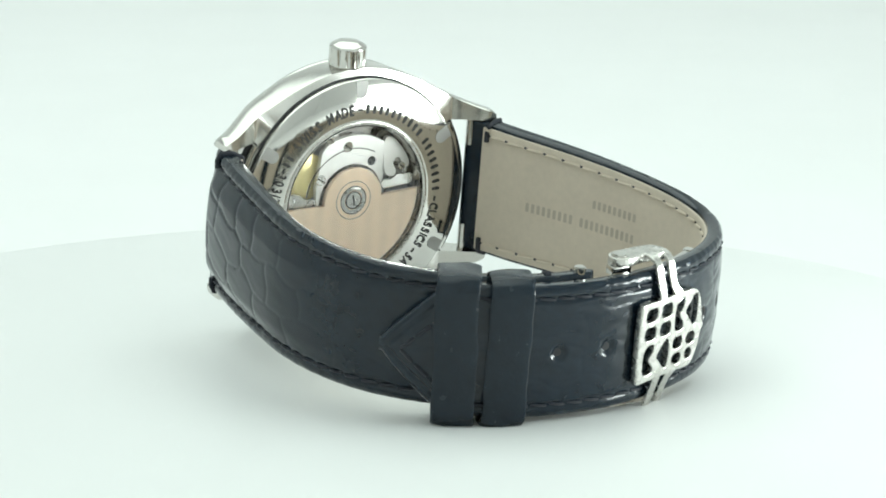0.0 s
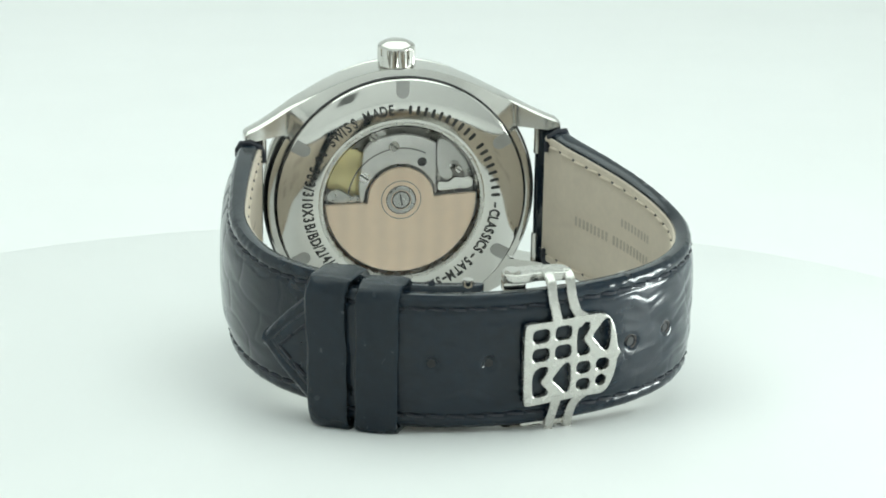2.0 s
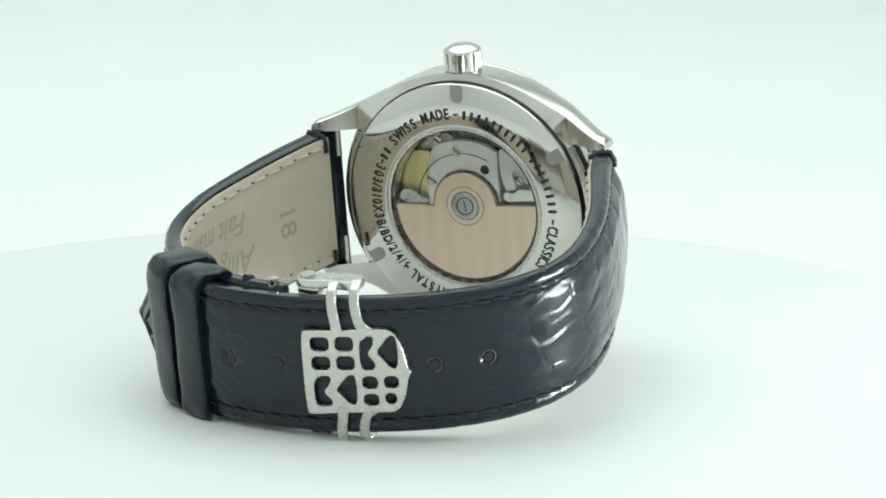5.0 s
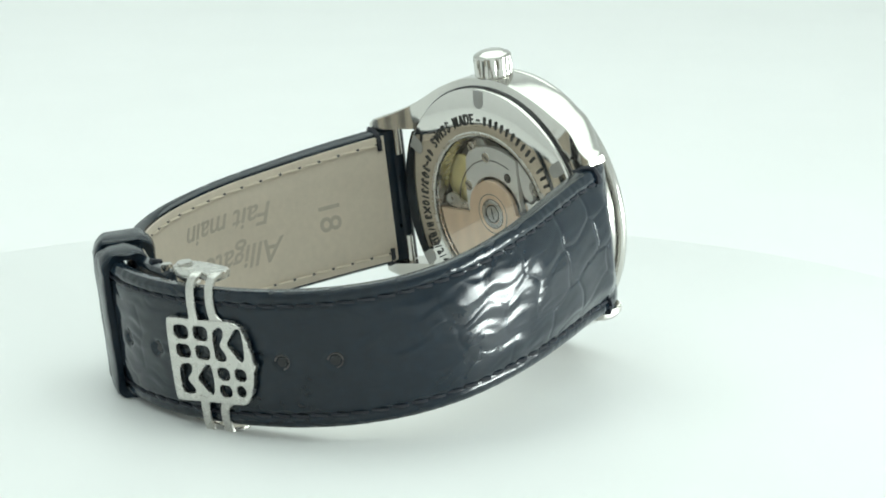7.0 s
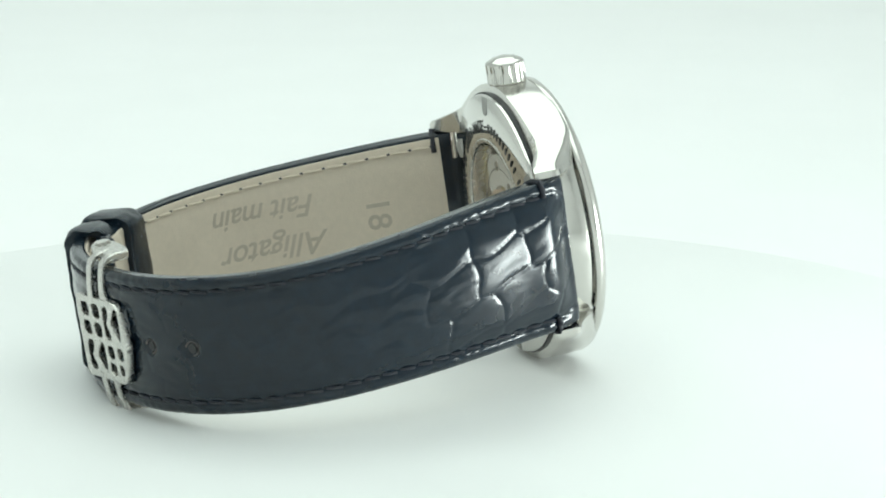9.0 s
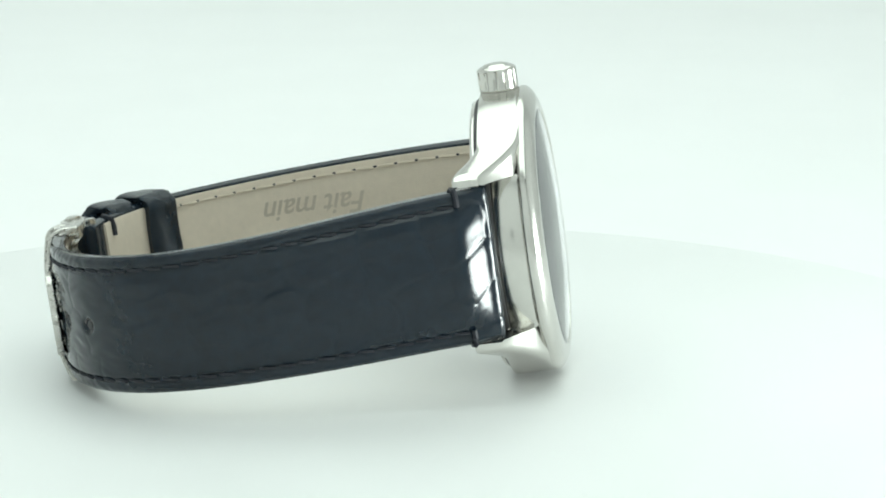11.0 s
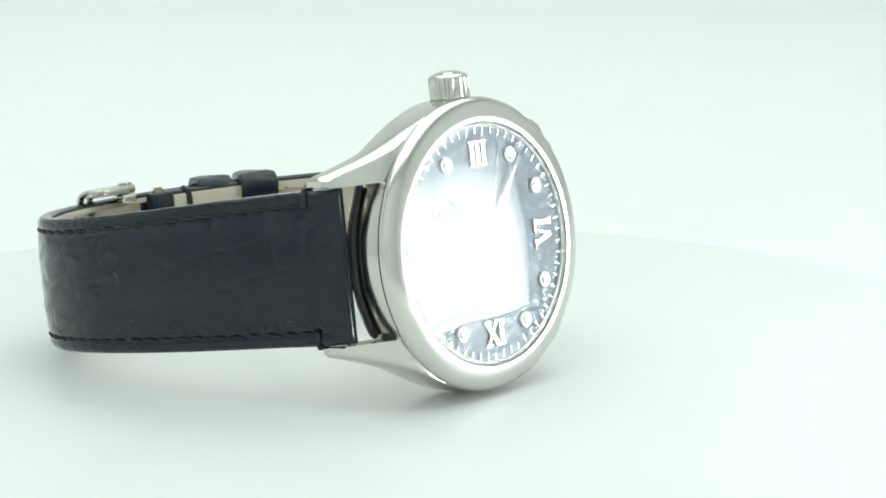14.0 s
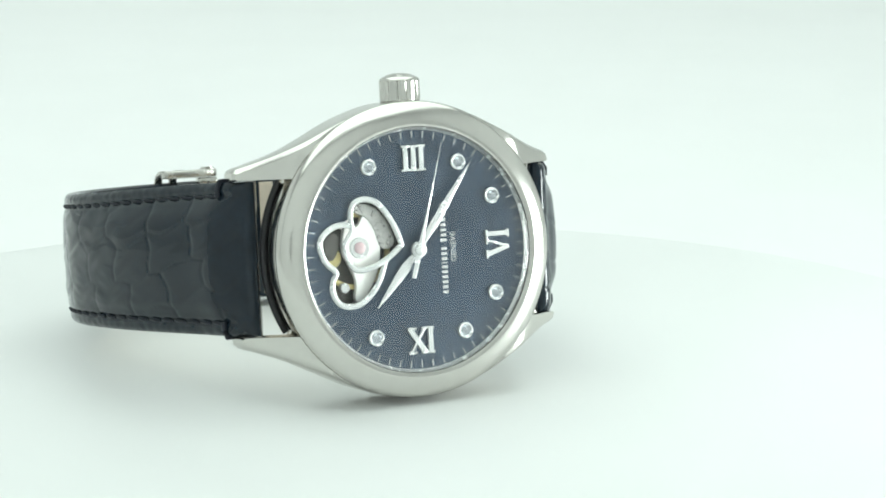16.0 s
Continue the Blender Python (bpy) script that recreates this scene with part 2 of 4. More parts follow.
slab("floor", -0.62, 0.62, -0.52, 0.77, -0.04, -0.02, WHITE_CLOTH, "white fabric ground sheet of a photo tent")
slab("floor_room", -3, 3, -3, 3, -0.80, -0.76, DARK_ROOM, "dim floor of the room round the tent")
slab("wall_back", -0.6, 0.6, 0.75, 0.77, -0.02, 0.70, WHITE_CLOTH, "white fabric back wall of a photo tent")
slab("wall_left", -0.62, -0.6, -0.52, 0.77, -0.02, 0.70, WHITE_CLOTH, "white fabric side wall of a photo tent")
slab("wall_right", 0.6, 0.62, -0.52, 0.77, -0.02, 0.70, WHITE_CLOTH, "white fabric side wall of a photo tent")
slab("ceiling", -0.62, 0.62, -0.52, 0.77, 0.70, 0.72, WHITE_CLOTH, "white fabric roof of a photo tent")
# unseen panels, added so that glossy parts reflect white with a small dark gap
slab("front_bounce_left", -0.6, -0.03, -0.52, -0.50, -0.02, 0.70, WHITE_CLOTH, "unseen white panel added behind the camera for reflections")
slab("front_bounce_right", 0.03, 0.6, -0.52, -0.50, -0.02, 0.70, WHITE_CLOTH, "unseen white panel added behind the camera for reflections")
slab("front_bounce_bottom", -0.03, 0.03, -0.52, -0.50, -0.02, 0.06, WHITE_CLOTH, "unseen white panel added behind the camera for reflections")
slab("front_bounce_top", -0.03, 0.03, -0.52, -0.50, 0.125, 0.70, WHITE_CLOTH, "unseen white panel added behind the camera for reflections")
slab("wall_room", -3, 3, -3.05, -3, -0.76, 2.4, DARK_ROOM, "dim wall of the room behind the camera")

# ---- turntable ----
def turntable():
    top = tagged(new("turntable"), "round white rotating display turntable under the watch", "turntable")
    part("platter", lathe_z([(0, 0), (84.2, 0), (84.8, -0.2), (85, -0.8), (85, -7.5), (84, -8), (0, -8)], 128), WHITE_PLATTER, top)
    part("base", lathe_z([(0, -8.5), (70, -8.5), (71, -9.5), (76, -19.5), (75, -20), (0, -20)], 96), WHITE_PLATTER, top)
    return top


def lathe_z(profile, seg=96, center=(0, 0, 0)):
    bm = lathe(profile, seg)
    bm.transform(Matrix.Translation(center) @ Matrix.Rotation(radians(90), 4, "X"))
    return bm


# ---- watch ----
def smooth01(x):
    x = min(1, max(0, x))
    return x * x * (3 - 2 * x)


def case_outline():
    """One quarter of the middle case seen from the front: body edge, lug outside, lug inside and the arc between the lugs."""
    curve = spline([(0, 17.5), (4, 17.0), (8, 15.7), (12, 13.85), (16, 11.95), (19.3, 10.7)], 0.1)[1]
    body = [(x, float(np.interp(x, curve[:, 0], curve[:, 1])), 0.12 + 0.4 * smooth01((x - 9) / 6)) for x in np.linspace(0, 14.1, 21)]
    xs = np.linspace(14.6, 19.4, 10)
    outs = [(x, float(np.interp(x, curve[:, 0], curve[:, 1])), min(0.6, 0.42 * (float(np.interp(x, curve[:, 0], curve[:, 1])) - 9.0))) for x in xs] + [(20.0, 10.5, 0.6), (20.45, 10.05, 0.3)]
    ins = [(x, 9.15, 0.0) for x in xs] + [(20.0, 9.15, 0.0), (20.45, 9.25, 0.1)]
    a0 = math.asin(9.15 / 17.2)
    arc = [(17.2 * math.cos(a), 17.2 * math.sin(a), 0.06) for a in np.linspace(a0 - 0.02, 0, 22)]
    return body, outs, ins, arc


def case_mesh():
    body, outs, ins, arc = case_outline()
    q = [(v, ("b", k)) for k, v in enumerate(body)] + [(v, ("o", k)) for k, v in enumerate(outs)]
    q += [(v, ("i", k)) for k, v in reversed(list(enumerate(ins)))] + [(v, ("a", k)) for k, v in enumerate(arc)]
    right = [(v, (g, k, 1, 1)) for v, (g, k) in q] + [((v[0], -v[1], v[2]), (g, k, 1, -1)) for v, (g, k) in reversed(q[:-1])]
    left = [((-v[0], v[1], v[2]), (g, k, -1, sz)) for v, (g, k, sx, sz) in reversed(right[1:-1])]
    loop = [v for v, _ in right + left]
    tags = {g: i for i, (_, g) in enumerate(right + left)}
    kinds = [g[0] for _, g in right + left]
    n = len(loop)
    pts = np.array([(x, z) for x, z, _ in loop])
    tang = np.roll(pts, -1, 0) - np.roll(pts, 1, 0)
    nor = np.stack([-tang[:, 1], tang[:, 0]], 1)
    nor /= np.linalg.norm(nor, axis=1)[:, None] + 1e-9
    if (nor * pts).sum() > 0:
        nor = -nor
    levels = [(0.0, 1.7), (0.03, 1.15), (0.08, 0.75), (0.15, 0.42), (0.25, 0.18), (0.36, 0.04), (0.48, -0.03), (0.65, 0.0), (0.82, 0.05), (0.93, 0.18), (1.0, 0.45)]
    verts, faces = [], []
    for v, inset in levels:
        for i, (x, z, w) in enumerate(loop):
            lug = 1.0 if kinds[i] in "oi" else 0.0
            yf = -0.6 - 4.6 * smooth01((abs(x) - 12.4) / 9.2) * (0.0 if kinds[i] == "a" else 1.0)
            yb = -5.5 - 2.7 * smooth01((abs(x) - 13.6) / 6.9) * lug
            depth = 0.55 * (2 * v - 1) ** 2 if kinds[i] == "a" else inset * w
            px, pz = pts[i] + nor[i] * depth
            verts.append((px, yf + (yb - yf) * v, pz))
    for l in range(len(levels) - 1):
        for i in range(n):
            j = (i + 1) % n
            faces.append((l * n + i, l * n + j, (l + 1) * n + j, (l + 1) * n + i))
    for l in (0, len(levels) - 1):
        base = len(verts)
        for i in range(n):
            x, y, z = verts[l * n + i]
            r = math.hypot(x, z)
            verts.append((x / r * 14.6, -0.6 if l == 0 else -6.1, z / r * 14.6))
        for i in range(n):
            j = (i + 1) % n
            kind = [g for g in tags if tags[g] in (i, j)]
            if all(g[0] in "ba" for g in kind):
                faces.append((l * n + i, l * n + j, base + j, base + i))
        for sx in (1, -1):
            for sz in (1, -1):
                o = [l * n + tags[("o", k, sx, sz)] for k in range(len(outs))]
                c = [l * n + tags[("i", k, sx, sz)] for k in range(len(ins))]
                for k in range(len(o) - 1):
                    faces.append((o[k], o[k + 1], c[k + 1], c[k]))
                lastb, firsta = tags[("b", len(body) - 1, sx, sz)], tags[("a", 0, sx, sz if ("a", 0, sx, sz) in tags else 1)]
                faces.append((l * n + lastb, o[0], base + tags[("o", 0, sx, sz)], base + lastb))
                faces.append((o[0], c[0], base + tags[("i", 0, sx, sz)], base + tags[("o", 0, sx, sz)]))
                faces.append((c[0], l * n + firsta, base + firsta, base + tags[("i", 0, sx, sz)]))
    bm = bm_data(verts, faces)
    bmesh.ops.delete(bm, geom=[v for v in bm.verts if not v.link_faces], context="VERTS")
    bmesh.ops.recalc_face_normals(bm, faces=bm.faces)
    return bm


# strap: outer line of each half seen along the crown's axis, then its centre height and half width along its length
LONG_PATH = [(19.0, -4.1), (20.6, -6.3), (21.7, -8.8), (22.9, -12.5), (25.2, -18.5), (27.5, -25.5), (29.0, -32.5), (29.4, -39), (28.0, -45.5),
             (24.6, -51), (19.8, -55), (14, -57.8), (8, -59.4), (2, -60.1), (-4, -59.7), (-9.5, -58.3), (-14.4, -55.8), (-18.7, -52.8), (-23.2, -49.4)]
SHORT_PATH = [(-19.0, -4.0), (-20.4, -5.8), (-21.5, -9.0), (-22.9, -15.5), (-24.1, -23), (-24.9, -30.5), (-24.3, -37.3), (-22.4, -43.2),
              (-19.2, -48.1), (-15.1, -51.9), (-10.0, -54.9), (-4.6, -56.6), (1.0, -57.25)]


HOLES = [(-5.2, -58.8), (1.1, -59.6), (18.5, -55.6), (23.3, -51.9)]


def strap_profile(s, length, long_half):
    k = smooth01(s / 45)
    return -0.78 * k, 9.0 - 0.97 * k, (2.6 - 0.6 * smooth01((s - 6) / 26) - 0.45 * (1 - smooth01(s / 4)))


def scale_relief(s, z, seeds, amp, fold):
    """Grooves between uneven long scales, with shallow creases that run along the strap."""
    w = z + slant(s) + 0.35 * math.sin(0.9 * s + 0.6 * z)
    d = np.sqrt(((s + 0.3 * math.sin(1.3 * z) - seeds[:, 0]) / 1.55) ** 2 + (w - seeds[:, 1]) ** 2)
    d = np.partition(d, 1)[:2]
    e = d[1] - d[0]
    crease = noise.noise(Vector((0.16 * s, 0.75 * w, 3.1))) + 0.5 * noise.noise(Vector((0.4 * s, 1.5 * w, 7.7)))
    return -amp * math.exp(-(e / 0.22) ** 2) + 0.22 * amp * smooth01(e / 1.6) + fold * crease


def slant(s):
    """How far the rows of scales have drifted across the strap at an arc length."""
    return 8.0 * (1 - math.exp(-s / 18))


def scale_seeds(rng, length):
    seeds = []
    for j in range(-3, 7):
        a = -4.0 + rng.uniform(0, 4)
        while a < length + 6:
            seeds.append((a, (j + 0.2) * 4.5 + rng.uniform(-0.55, 0.55)))
            a += rng.uniform(5.2, 9.6)
    return np.array(seeds)


def sweep_frame(path, step=0.4):
    s, p = spline(path, step)
    t = np.gradient(p, axis=0)
    t /= np.linalg.norm(t, axis=1)[:, None]
    return s, p, t


def outward(t, side):
    return np.stack([-t[:, 1], t[:, 0]], 1) * side


def strap_mesh(path, side, long_half, rng):
    s, p, t = sweep_frame(path, 0.25)
    nrm = outward(t, side)
    length = s[-1]
    seeds = scale_seeds(rng, length)
    nz = 76
    holes = [s[int(np.argmin(((p - np.array(h)) ** 2).sum(1)))] for h in HOLES]
    verts, faces, ring = [], [], None
    for i in range(len(s)):
        zc, hw, th = strap_profile(s[i], length, long_half)
        squeeze = 1.0
        r = th * 0.5
        if s[i] < r:
            squeeze = max(0.12, math.sqrt(max(0, 1 - (1 - s[i] / r) ** 2)))
        if long_half and length - s[i] < 8.5:
            hw *= max(0.06, min(1, 1.08 * (length - s[i]) / 8.5 + 0.02)) ** 0.8
        if not long_half and length - s[i] < r:
            squeeze = max(0.12, math.sqrt(max(0, 1 - (1 - (length - s[i]) / r) ** 2)))
        pad = 0.95 * (1 - smooth01((s[i] - 8) / 42)) + 0.18
        amp = (0.095 if long_half else 0.11) * (1 - 0.6 * smooth01((s[i] - 13) / 18))
        fold = 0.03 + (0.085 * smooth01((s[i] - 14) / 10) if long_half else 0.0)
        row = []
        for j in range(nz + 1):
            v = -1 + 2 * j / nz
            z = zc + hw * v
            edge = hw - abs(hw * v)
            bulge = pad * (0.6 * smooth01((edge - 1.5) / 2.6) + 0.6 * max(0.0, 1 - (v / 0.8) ** 2)) * smooth01((s[i] - 1.5) / 4)
            groove = -0.2 * math.exp(-((edge - 1.55) / 0.33) ** 2) * smooth01((s[i] - 2) / 1.5)
            relief = scale_relief(s[i], z, seeds, amp, fold) * smooth01((edge - 1.2) / 1.0)
            if long_half:
                for hs in holes:
                    relief -= 0.5 * math.exp(-(((s[i] - hs) ** 2 + (z + 0.85) ** 2) / 0.75) ** 2)
            roll = -0.55 * math.exp(-(edge / 0.35)) + 0.07 * noise.noise(Vector((1.1 * s[i], 1.6 * edge + 9 * (v > 0), 1.7))) * (1 - smooth01((edge - 1.0) / 1.2))
            row.append((bulge + groove + relief + roll, z))
        row += [(-th + 0.45, zc + hw), (-th + 0.1, zc + hw - 0.25), (-th, zc + hw - 0.7), (-th, zc - hw + 0.7), (-th + 0.1, zc - hw + 0.25), (-th + 0.45, zc - hw)]
        for o, z in row:
            o = (o + th / 2) * squeeze - th / 2
            q = p[i] + nrm[i] * o
            verts.append((q[0], q[1], z))
        ring = len(row)
    for i in range(len(s) - 1):
        for j in range(ring):
            k = (j + 1) % ring
            faces.append((i * ring + j, i * ring + k, (i + 1) * ring + k, (i + 1) * ring + j))
    faces.append(tuple(range(ring)))
    faces.append(tuple((len(s) - 1) * ring + j for j in range(ring)))
    return bm_data(verts, faces)


def lining_mesh(path, side, long_half):
    s, p, t = sweep_frame(path, 0.7)
    nrm = outward(t, side)
    length = s[-1]
    verts, faces = [], []
    idx = [i for i in range(len(s)) if s[i] > 3.4 and s[i] < length - (3.4 if not long_half else 9.5)]
    for i in idx:
        zc, hw, th = strap_profile(s[i], length, long_half)
        w = hw - 0.55
        for o, z in ((-th + 0.2, w), (-th - 0.18, w), (-th - 0.3, w - 0.25), (-th - 0.3, w * 0.33), (-th - 0.3, -w * 0.33), (-th - 0.3, -w + 0.25), (-th - 0.18, -w), (-th + 0.2, -w)):
            q = p[i] + nrm[i] * o
            verts.append((q[0], q[1], zc + z))
    n = 8
    for i in range(len(idx) - 1):
        for j in range(n):
            k = (j + 1) % n
            faces.append((i * n + j, i * n + k, (i + 1) * n + k, (i + 1) * n + j))
    faces.append(tuple(range(n)))
    faces.append(tuple((len(idx) - 1) * n + j for j in range(n)))
    return bm_data(verts, faces)


def tube(points, r, seg=8, flat=1.0, up=None, closed=False):
    """A round or flattened tube along 3D points."""
    p = [Vector(q) for q in points]
    n = len(p)
    verts, faces = [], []
    for i in range(n):
        a, b = (p[(i - 1) % n], p[(i + 1) % n]) if closed else (p[max(0, i - 1)], p[min(n - 1, i + 1)])
        t = (b - a).normalized()
        u = Vector(up) if up else Vector((0, 0, 1))
        u = (u - t * u.dot(t))
        if u.length < 1e-4:
            u = t.orthogonal()
        u.normalize()
        w = t.cross(u)
        for k in range(seg):
            c = 2 * math.pi * k / seg
            verts.append(p[i] + w * math.cos(c) * r + u * math.sin(c) * r * flat)
    for i in range(n if closed else n - 1):
        j = (i + 1) % n
        for k in range(seg):
            l = (k + 1) % seg
            faces.append((i * seg + k, i * seg + l, j * seg + l, j * seg + k))
    if not closed:
        faces += [tuple(range(seg)), tuple((n - 1) * seg + k for k in range(seg))]
    return bm_data(verts, faces)


def stitches(path, side, long_half, outer):
    pitch = 2.3 if outer else 2.9
    s, p, t = sweep_frame(path, 0.1)
    nrm = outward(t, side)
    length = s[-1]
    bms = []
    end = length - (9.5 if long_half else 4 if outer else 17)
    for v in (-1, 1):
        a = 5.0
        while a < end:
            pts = []
            slant = 0.22 if outer else 0.16
            for k in range(6):
                u = a + (pitch * 0.8) * k / 5
                i = min(len(s) - 1, int(u / 0.1))
                zc, hw, th = strap_profile(s[i], length, long_half)
                lift = math.sin(math.pi * k / 5) * 0.16
                o = (-0.2 + lift) if outer else (-th - 0.28 - lift * 0.8)
                q = p[i] + nrm[i] * o
                pts.append((q[0], q[1], zc + v * (hw - 1.55) + (k / 5 - 0.5) * slant))
            bms.append(tube(pts, 0.17 if outer else 0.2, 6, up=(0, 0, 1)))
            a += pitch
    if long_half and outer:
        for v in (-1, 1):
            for k in range(5):
                pts = []
                for u in (0.1, 0.35, 0.65, 0.9):
                    d = 2.4 + (k + u) * 1.75
                    i = min(len(s) - 1, int((length - d) / 0.1))
                    q = p[i] + nrm[i] * (0.14 + 0.12 * math.sin(math.pi * u))
                    pts.append((q[0], q[1], -1.0 + v * min(6.7, (k + u) * 1.6)))
                bms.append(tube(pts, 0.2, 6, up=(0, 0, 1)))
    # bars across the edge near the lugs
    for v in (-1, 1):
        i = int(4.6 / 0.1)
        zc, hw, th = strap_profile(s[i], length, long_half)
        pts = []
        for o, z in (((0.10, hw - 1.7), (0.14, hw - 0.8), (-0.3, hw + 0.12), (-th * 0.6, hw + 0.15), (-th - 0.35, hw - 0.4), (-th - 0.55, hw - 1.0), (-th - 0.55, hw - 2.3)) if outer else ((-th - 0.3, hw - 0.6), (-th - 0.42, hw - 1.9))):
            q = p[i] + nrm[i] * o
            pts.append((q[0], q[1], zc + v * z))
        bms.append(tube(pts, 0.34, 6, up=(0.3, 0.3, 1)))
    if outer and not long_half:
        # tack over the upper edge beside the buckle
        i = int((length - 6.0) / 0.1)
        zc, hw, th = strap_profile(s[i], length, long_half)
        pts = []
        for o, z in ((-th * 0.5, hw + 0.1), (-th - 0.2, hw - 0.3), (-th - 0.42, hw - 1.2), (-th - 0.42, hw - 2.4)):
            q = p[i] + nrm[i] * o
            pts.append((q[0], q[1], zc + z))
        bms.append(tube(pts, 0.4, 6, up=(0.3, 0.3, 1)))
    return merge(bms)


def needle_marks(path, side, long_half):
    """Dark needle holes between the stitches of the lining."""
    s, p, t = sweep_frame(path, 0.1)
    nrm = outward(t, side)
    length = s[-1]
    bms = []
    for v in (-1, 1):
        a = 4.75
        while a < length - (9.5 if long_half else 17):
            i = int(a / 0.1)
            j = min(len(s) - 1, i + 6)
            zc, hw, th = strap_profile(s[i], length, long_half)
            q, w = p[i] + nrm[i] * (-th - 0.3), p[j] + nrm[j] * (-th - 0.3)
            z = zc + v * (hw - 1.55)
            bms.append(tube([(q[0], q[1], z + 0.1), (w[0], w[1], z - 0.1)], 0.16, 6))
            a += 2.9
    return merge(bms)


def on_lining(bm, path, side, long_half, arc, z, turn, lift=0.32):
    """Bends a flat drawing onto the inner face of a strap half; turn 0 reads along the strap away from the lugs."""
    s, p, t = sweep_frame(path, 0.1)
    nrm = outward(t, side)
    bm.transform(Matrix.Rotation(radians(turn), 4, "Z"))
    for v in bm.verts:
        u = arc + v.co.x
        i = max(0, min(len(s) - 1, int(round(u / 0.1))))
        zc, hw, th = strap_profile(s[i], s[-1], long_half)
        q = p[i] + t[i] * (u - s[i]) + nrm[i] * (-th - lift - v.co.z)
        v.co = (q[0], q[1], z + v.co.y * (1 if side > 0 else -1))
    return bm


def at_arc(path, side, x_or_s):
    """Position, tangent and outward normal at an arc length of a strap half."""
    s, p, t = sweep_frame(path, 0.1)
    nrm = outward(t, side)
    i = int(np.argmin(abs(s - x_or_s)))
    return p[i], t[i], nrm[i], s[-1]


def keeper_mesh(arc, width, inner, seed, lean):
    """A soft leather loop round the strap: pillowy band with puckered corners; inner is how far it reaches inwards."""
    p, t, n, length = at_arc(LONG_PATH, 1, arc)
    zc, w0, o0, o1, r = -1.0, 9.2, 1.05, inner, 2.1
    ring = []
    for cx, cz, a0 in ((o0 - r, w0 - r, 0), (o1 + r, w0 - r, 90), (o1 + r, -w0 + r, 180), (o0 - r, -w0 + r, 270)):
        for k in range(9):
            a = radians(a0 + 90 * k / 8)
            ring.append((cx + r * math.cos(a), cz + r * math.sin(a)))
        if a0 in (90, 270):
            side = 1 if a0 == 270 else -1
            ring += [(o0 if side > 0 else o1, side * (-w0 + r + (2 * w0 - 2 * r) * k / 14)) for k in range(1, 14)]
    mid = (o0 + o1) / 2
    hollow = [(mid + (a - mid) * 0.68, b * 0.9) for a, b in ring]
    verts, faces, m = [], [], len(ring)
    prof = [(hollow, -0.47, 0)] + [(ring, u, 0.34 * math.sqrt(max(0.0, 1 - (u / 0.5) ** 2)) - 0.26) for u in (-0.5, -0.48, -0.43, -0.34, -0.2, 0, 0.2, 0.34, 0.43, 0.48, 0.5)] + [(hollow, 0.47, 0)]
    for loop, u, swell in prof:
        for a, b in loop:
            bend = abs(b) / w0
            pucker = (0.30 * noise.noise(Vector((0.5 * a, 0.45 * b, 1.3 * u + seed))) + 0.16 * noise.noise(Vector((1.1 * a, 1.0 * b, 3.0 * u + seed)))) * (0.35 + 0.65 * smooth01((bend - 0.55) / 0.35))
            c = swell + (pucker if loop is ring else 0)
            ca, cb = (a - mid) / abs(o0 - mid), b / w0
            k = max(abs(ca), abs(cb))
            q = p + n * (a + c * ca / k) + t * (u * width + lean * b / w0 + 0.25 * noise.noise(Vector((0.3 * b, 0.3 * a, seed))))
            verts.append((q[0], q[1], zc + b + c * cb / k))
    for i in range(len(prof)):
        j = (i + 1) % len(prof)
        for k in range(m):
            l = (k + 1) % m
            faces.append((i * m + k, i * m + l, j * m + l, j * m + k))
    return bm_data(verts, faces)


def rounded(x0, x1, y0, y1, r, k=4):
    pts = []
    for cx, cy, a0 in ((x1 - r, y1 - r, 0), (x0 + r, y1 - r, 90), (x0 + r, y0 + r, 180), (x1 - r, y0 + r, 270)):
        pts += [(cx + r * math.cos(radians(a0 + 90 * i / k)), cy + r * math.sin(radians(a0 + 90 * i / k))) for i in range(k + 1)]
    return pts


def soften(points, rounds=2):
    p = [np.array(q, float) for q in points]
    for _ in range(rounds):
        p = [q for i in range(len(p)) for q in (0.75 * p[i] + 0.25 * p[(i + 1) % len(p)], 0.25 * p[i] + 0.75 * p[(i + 1) % len(p)])]
    return [tuple(q) for q in p]


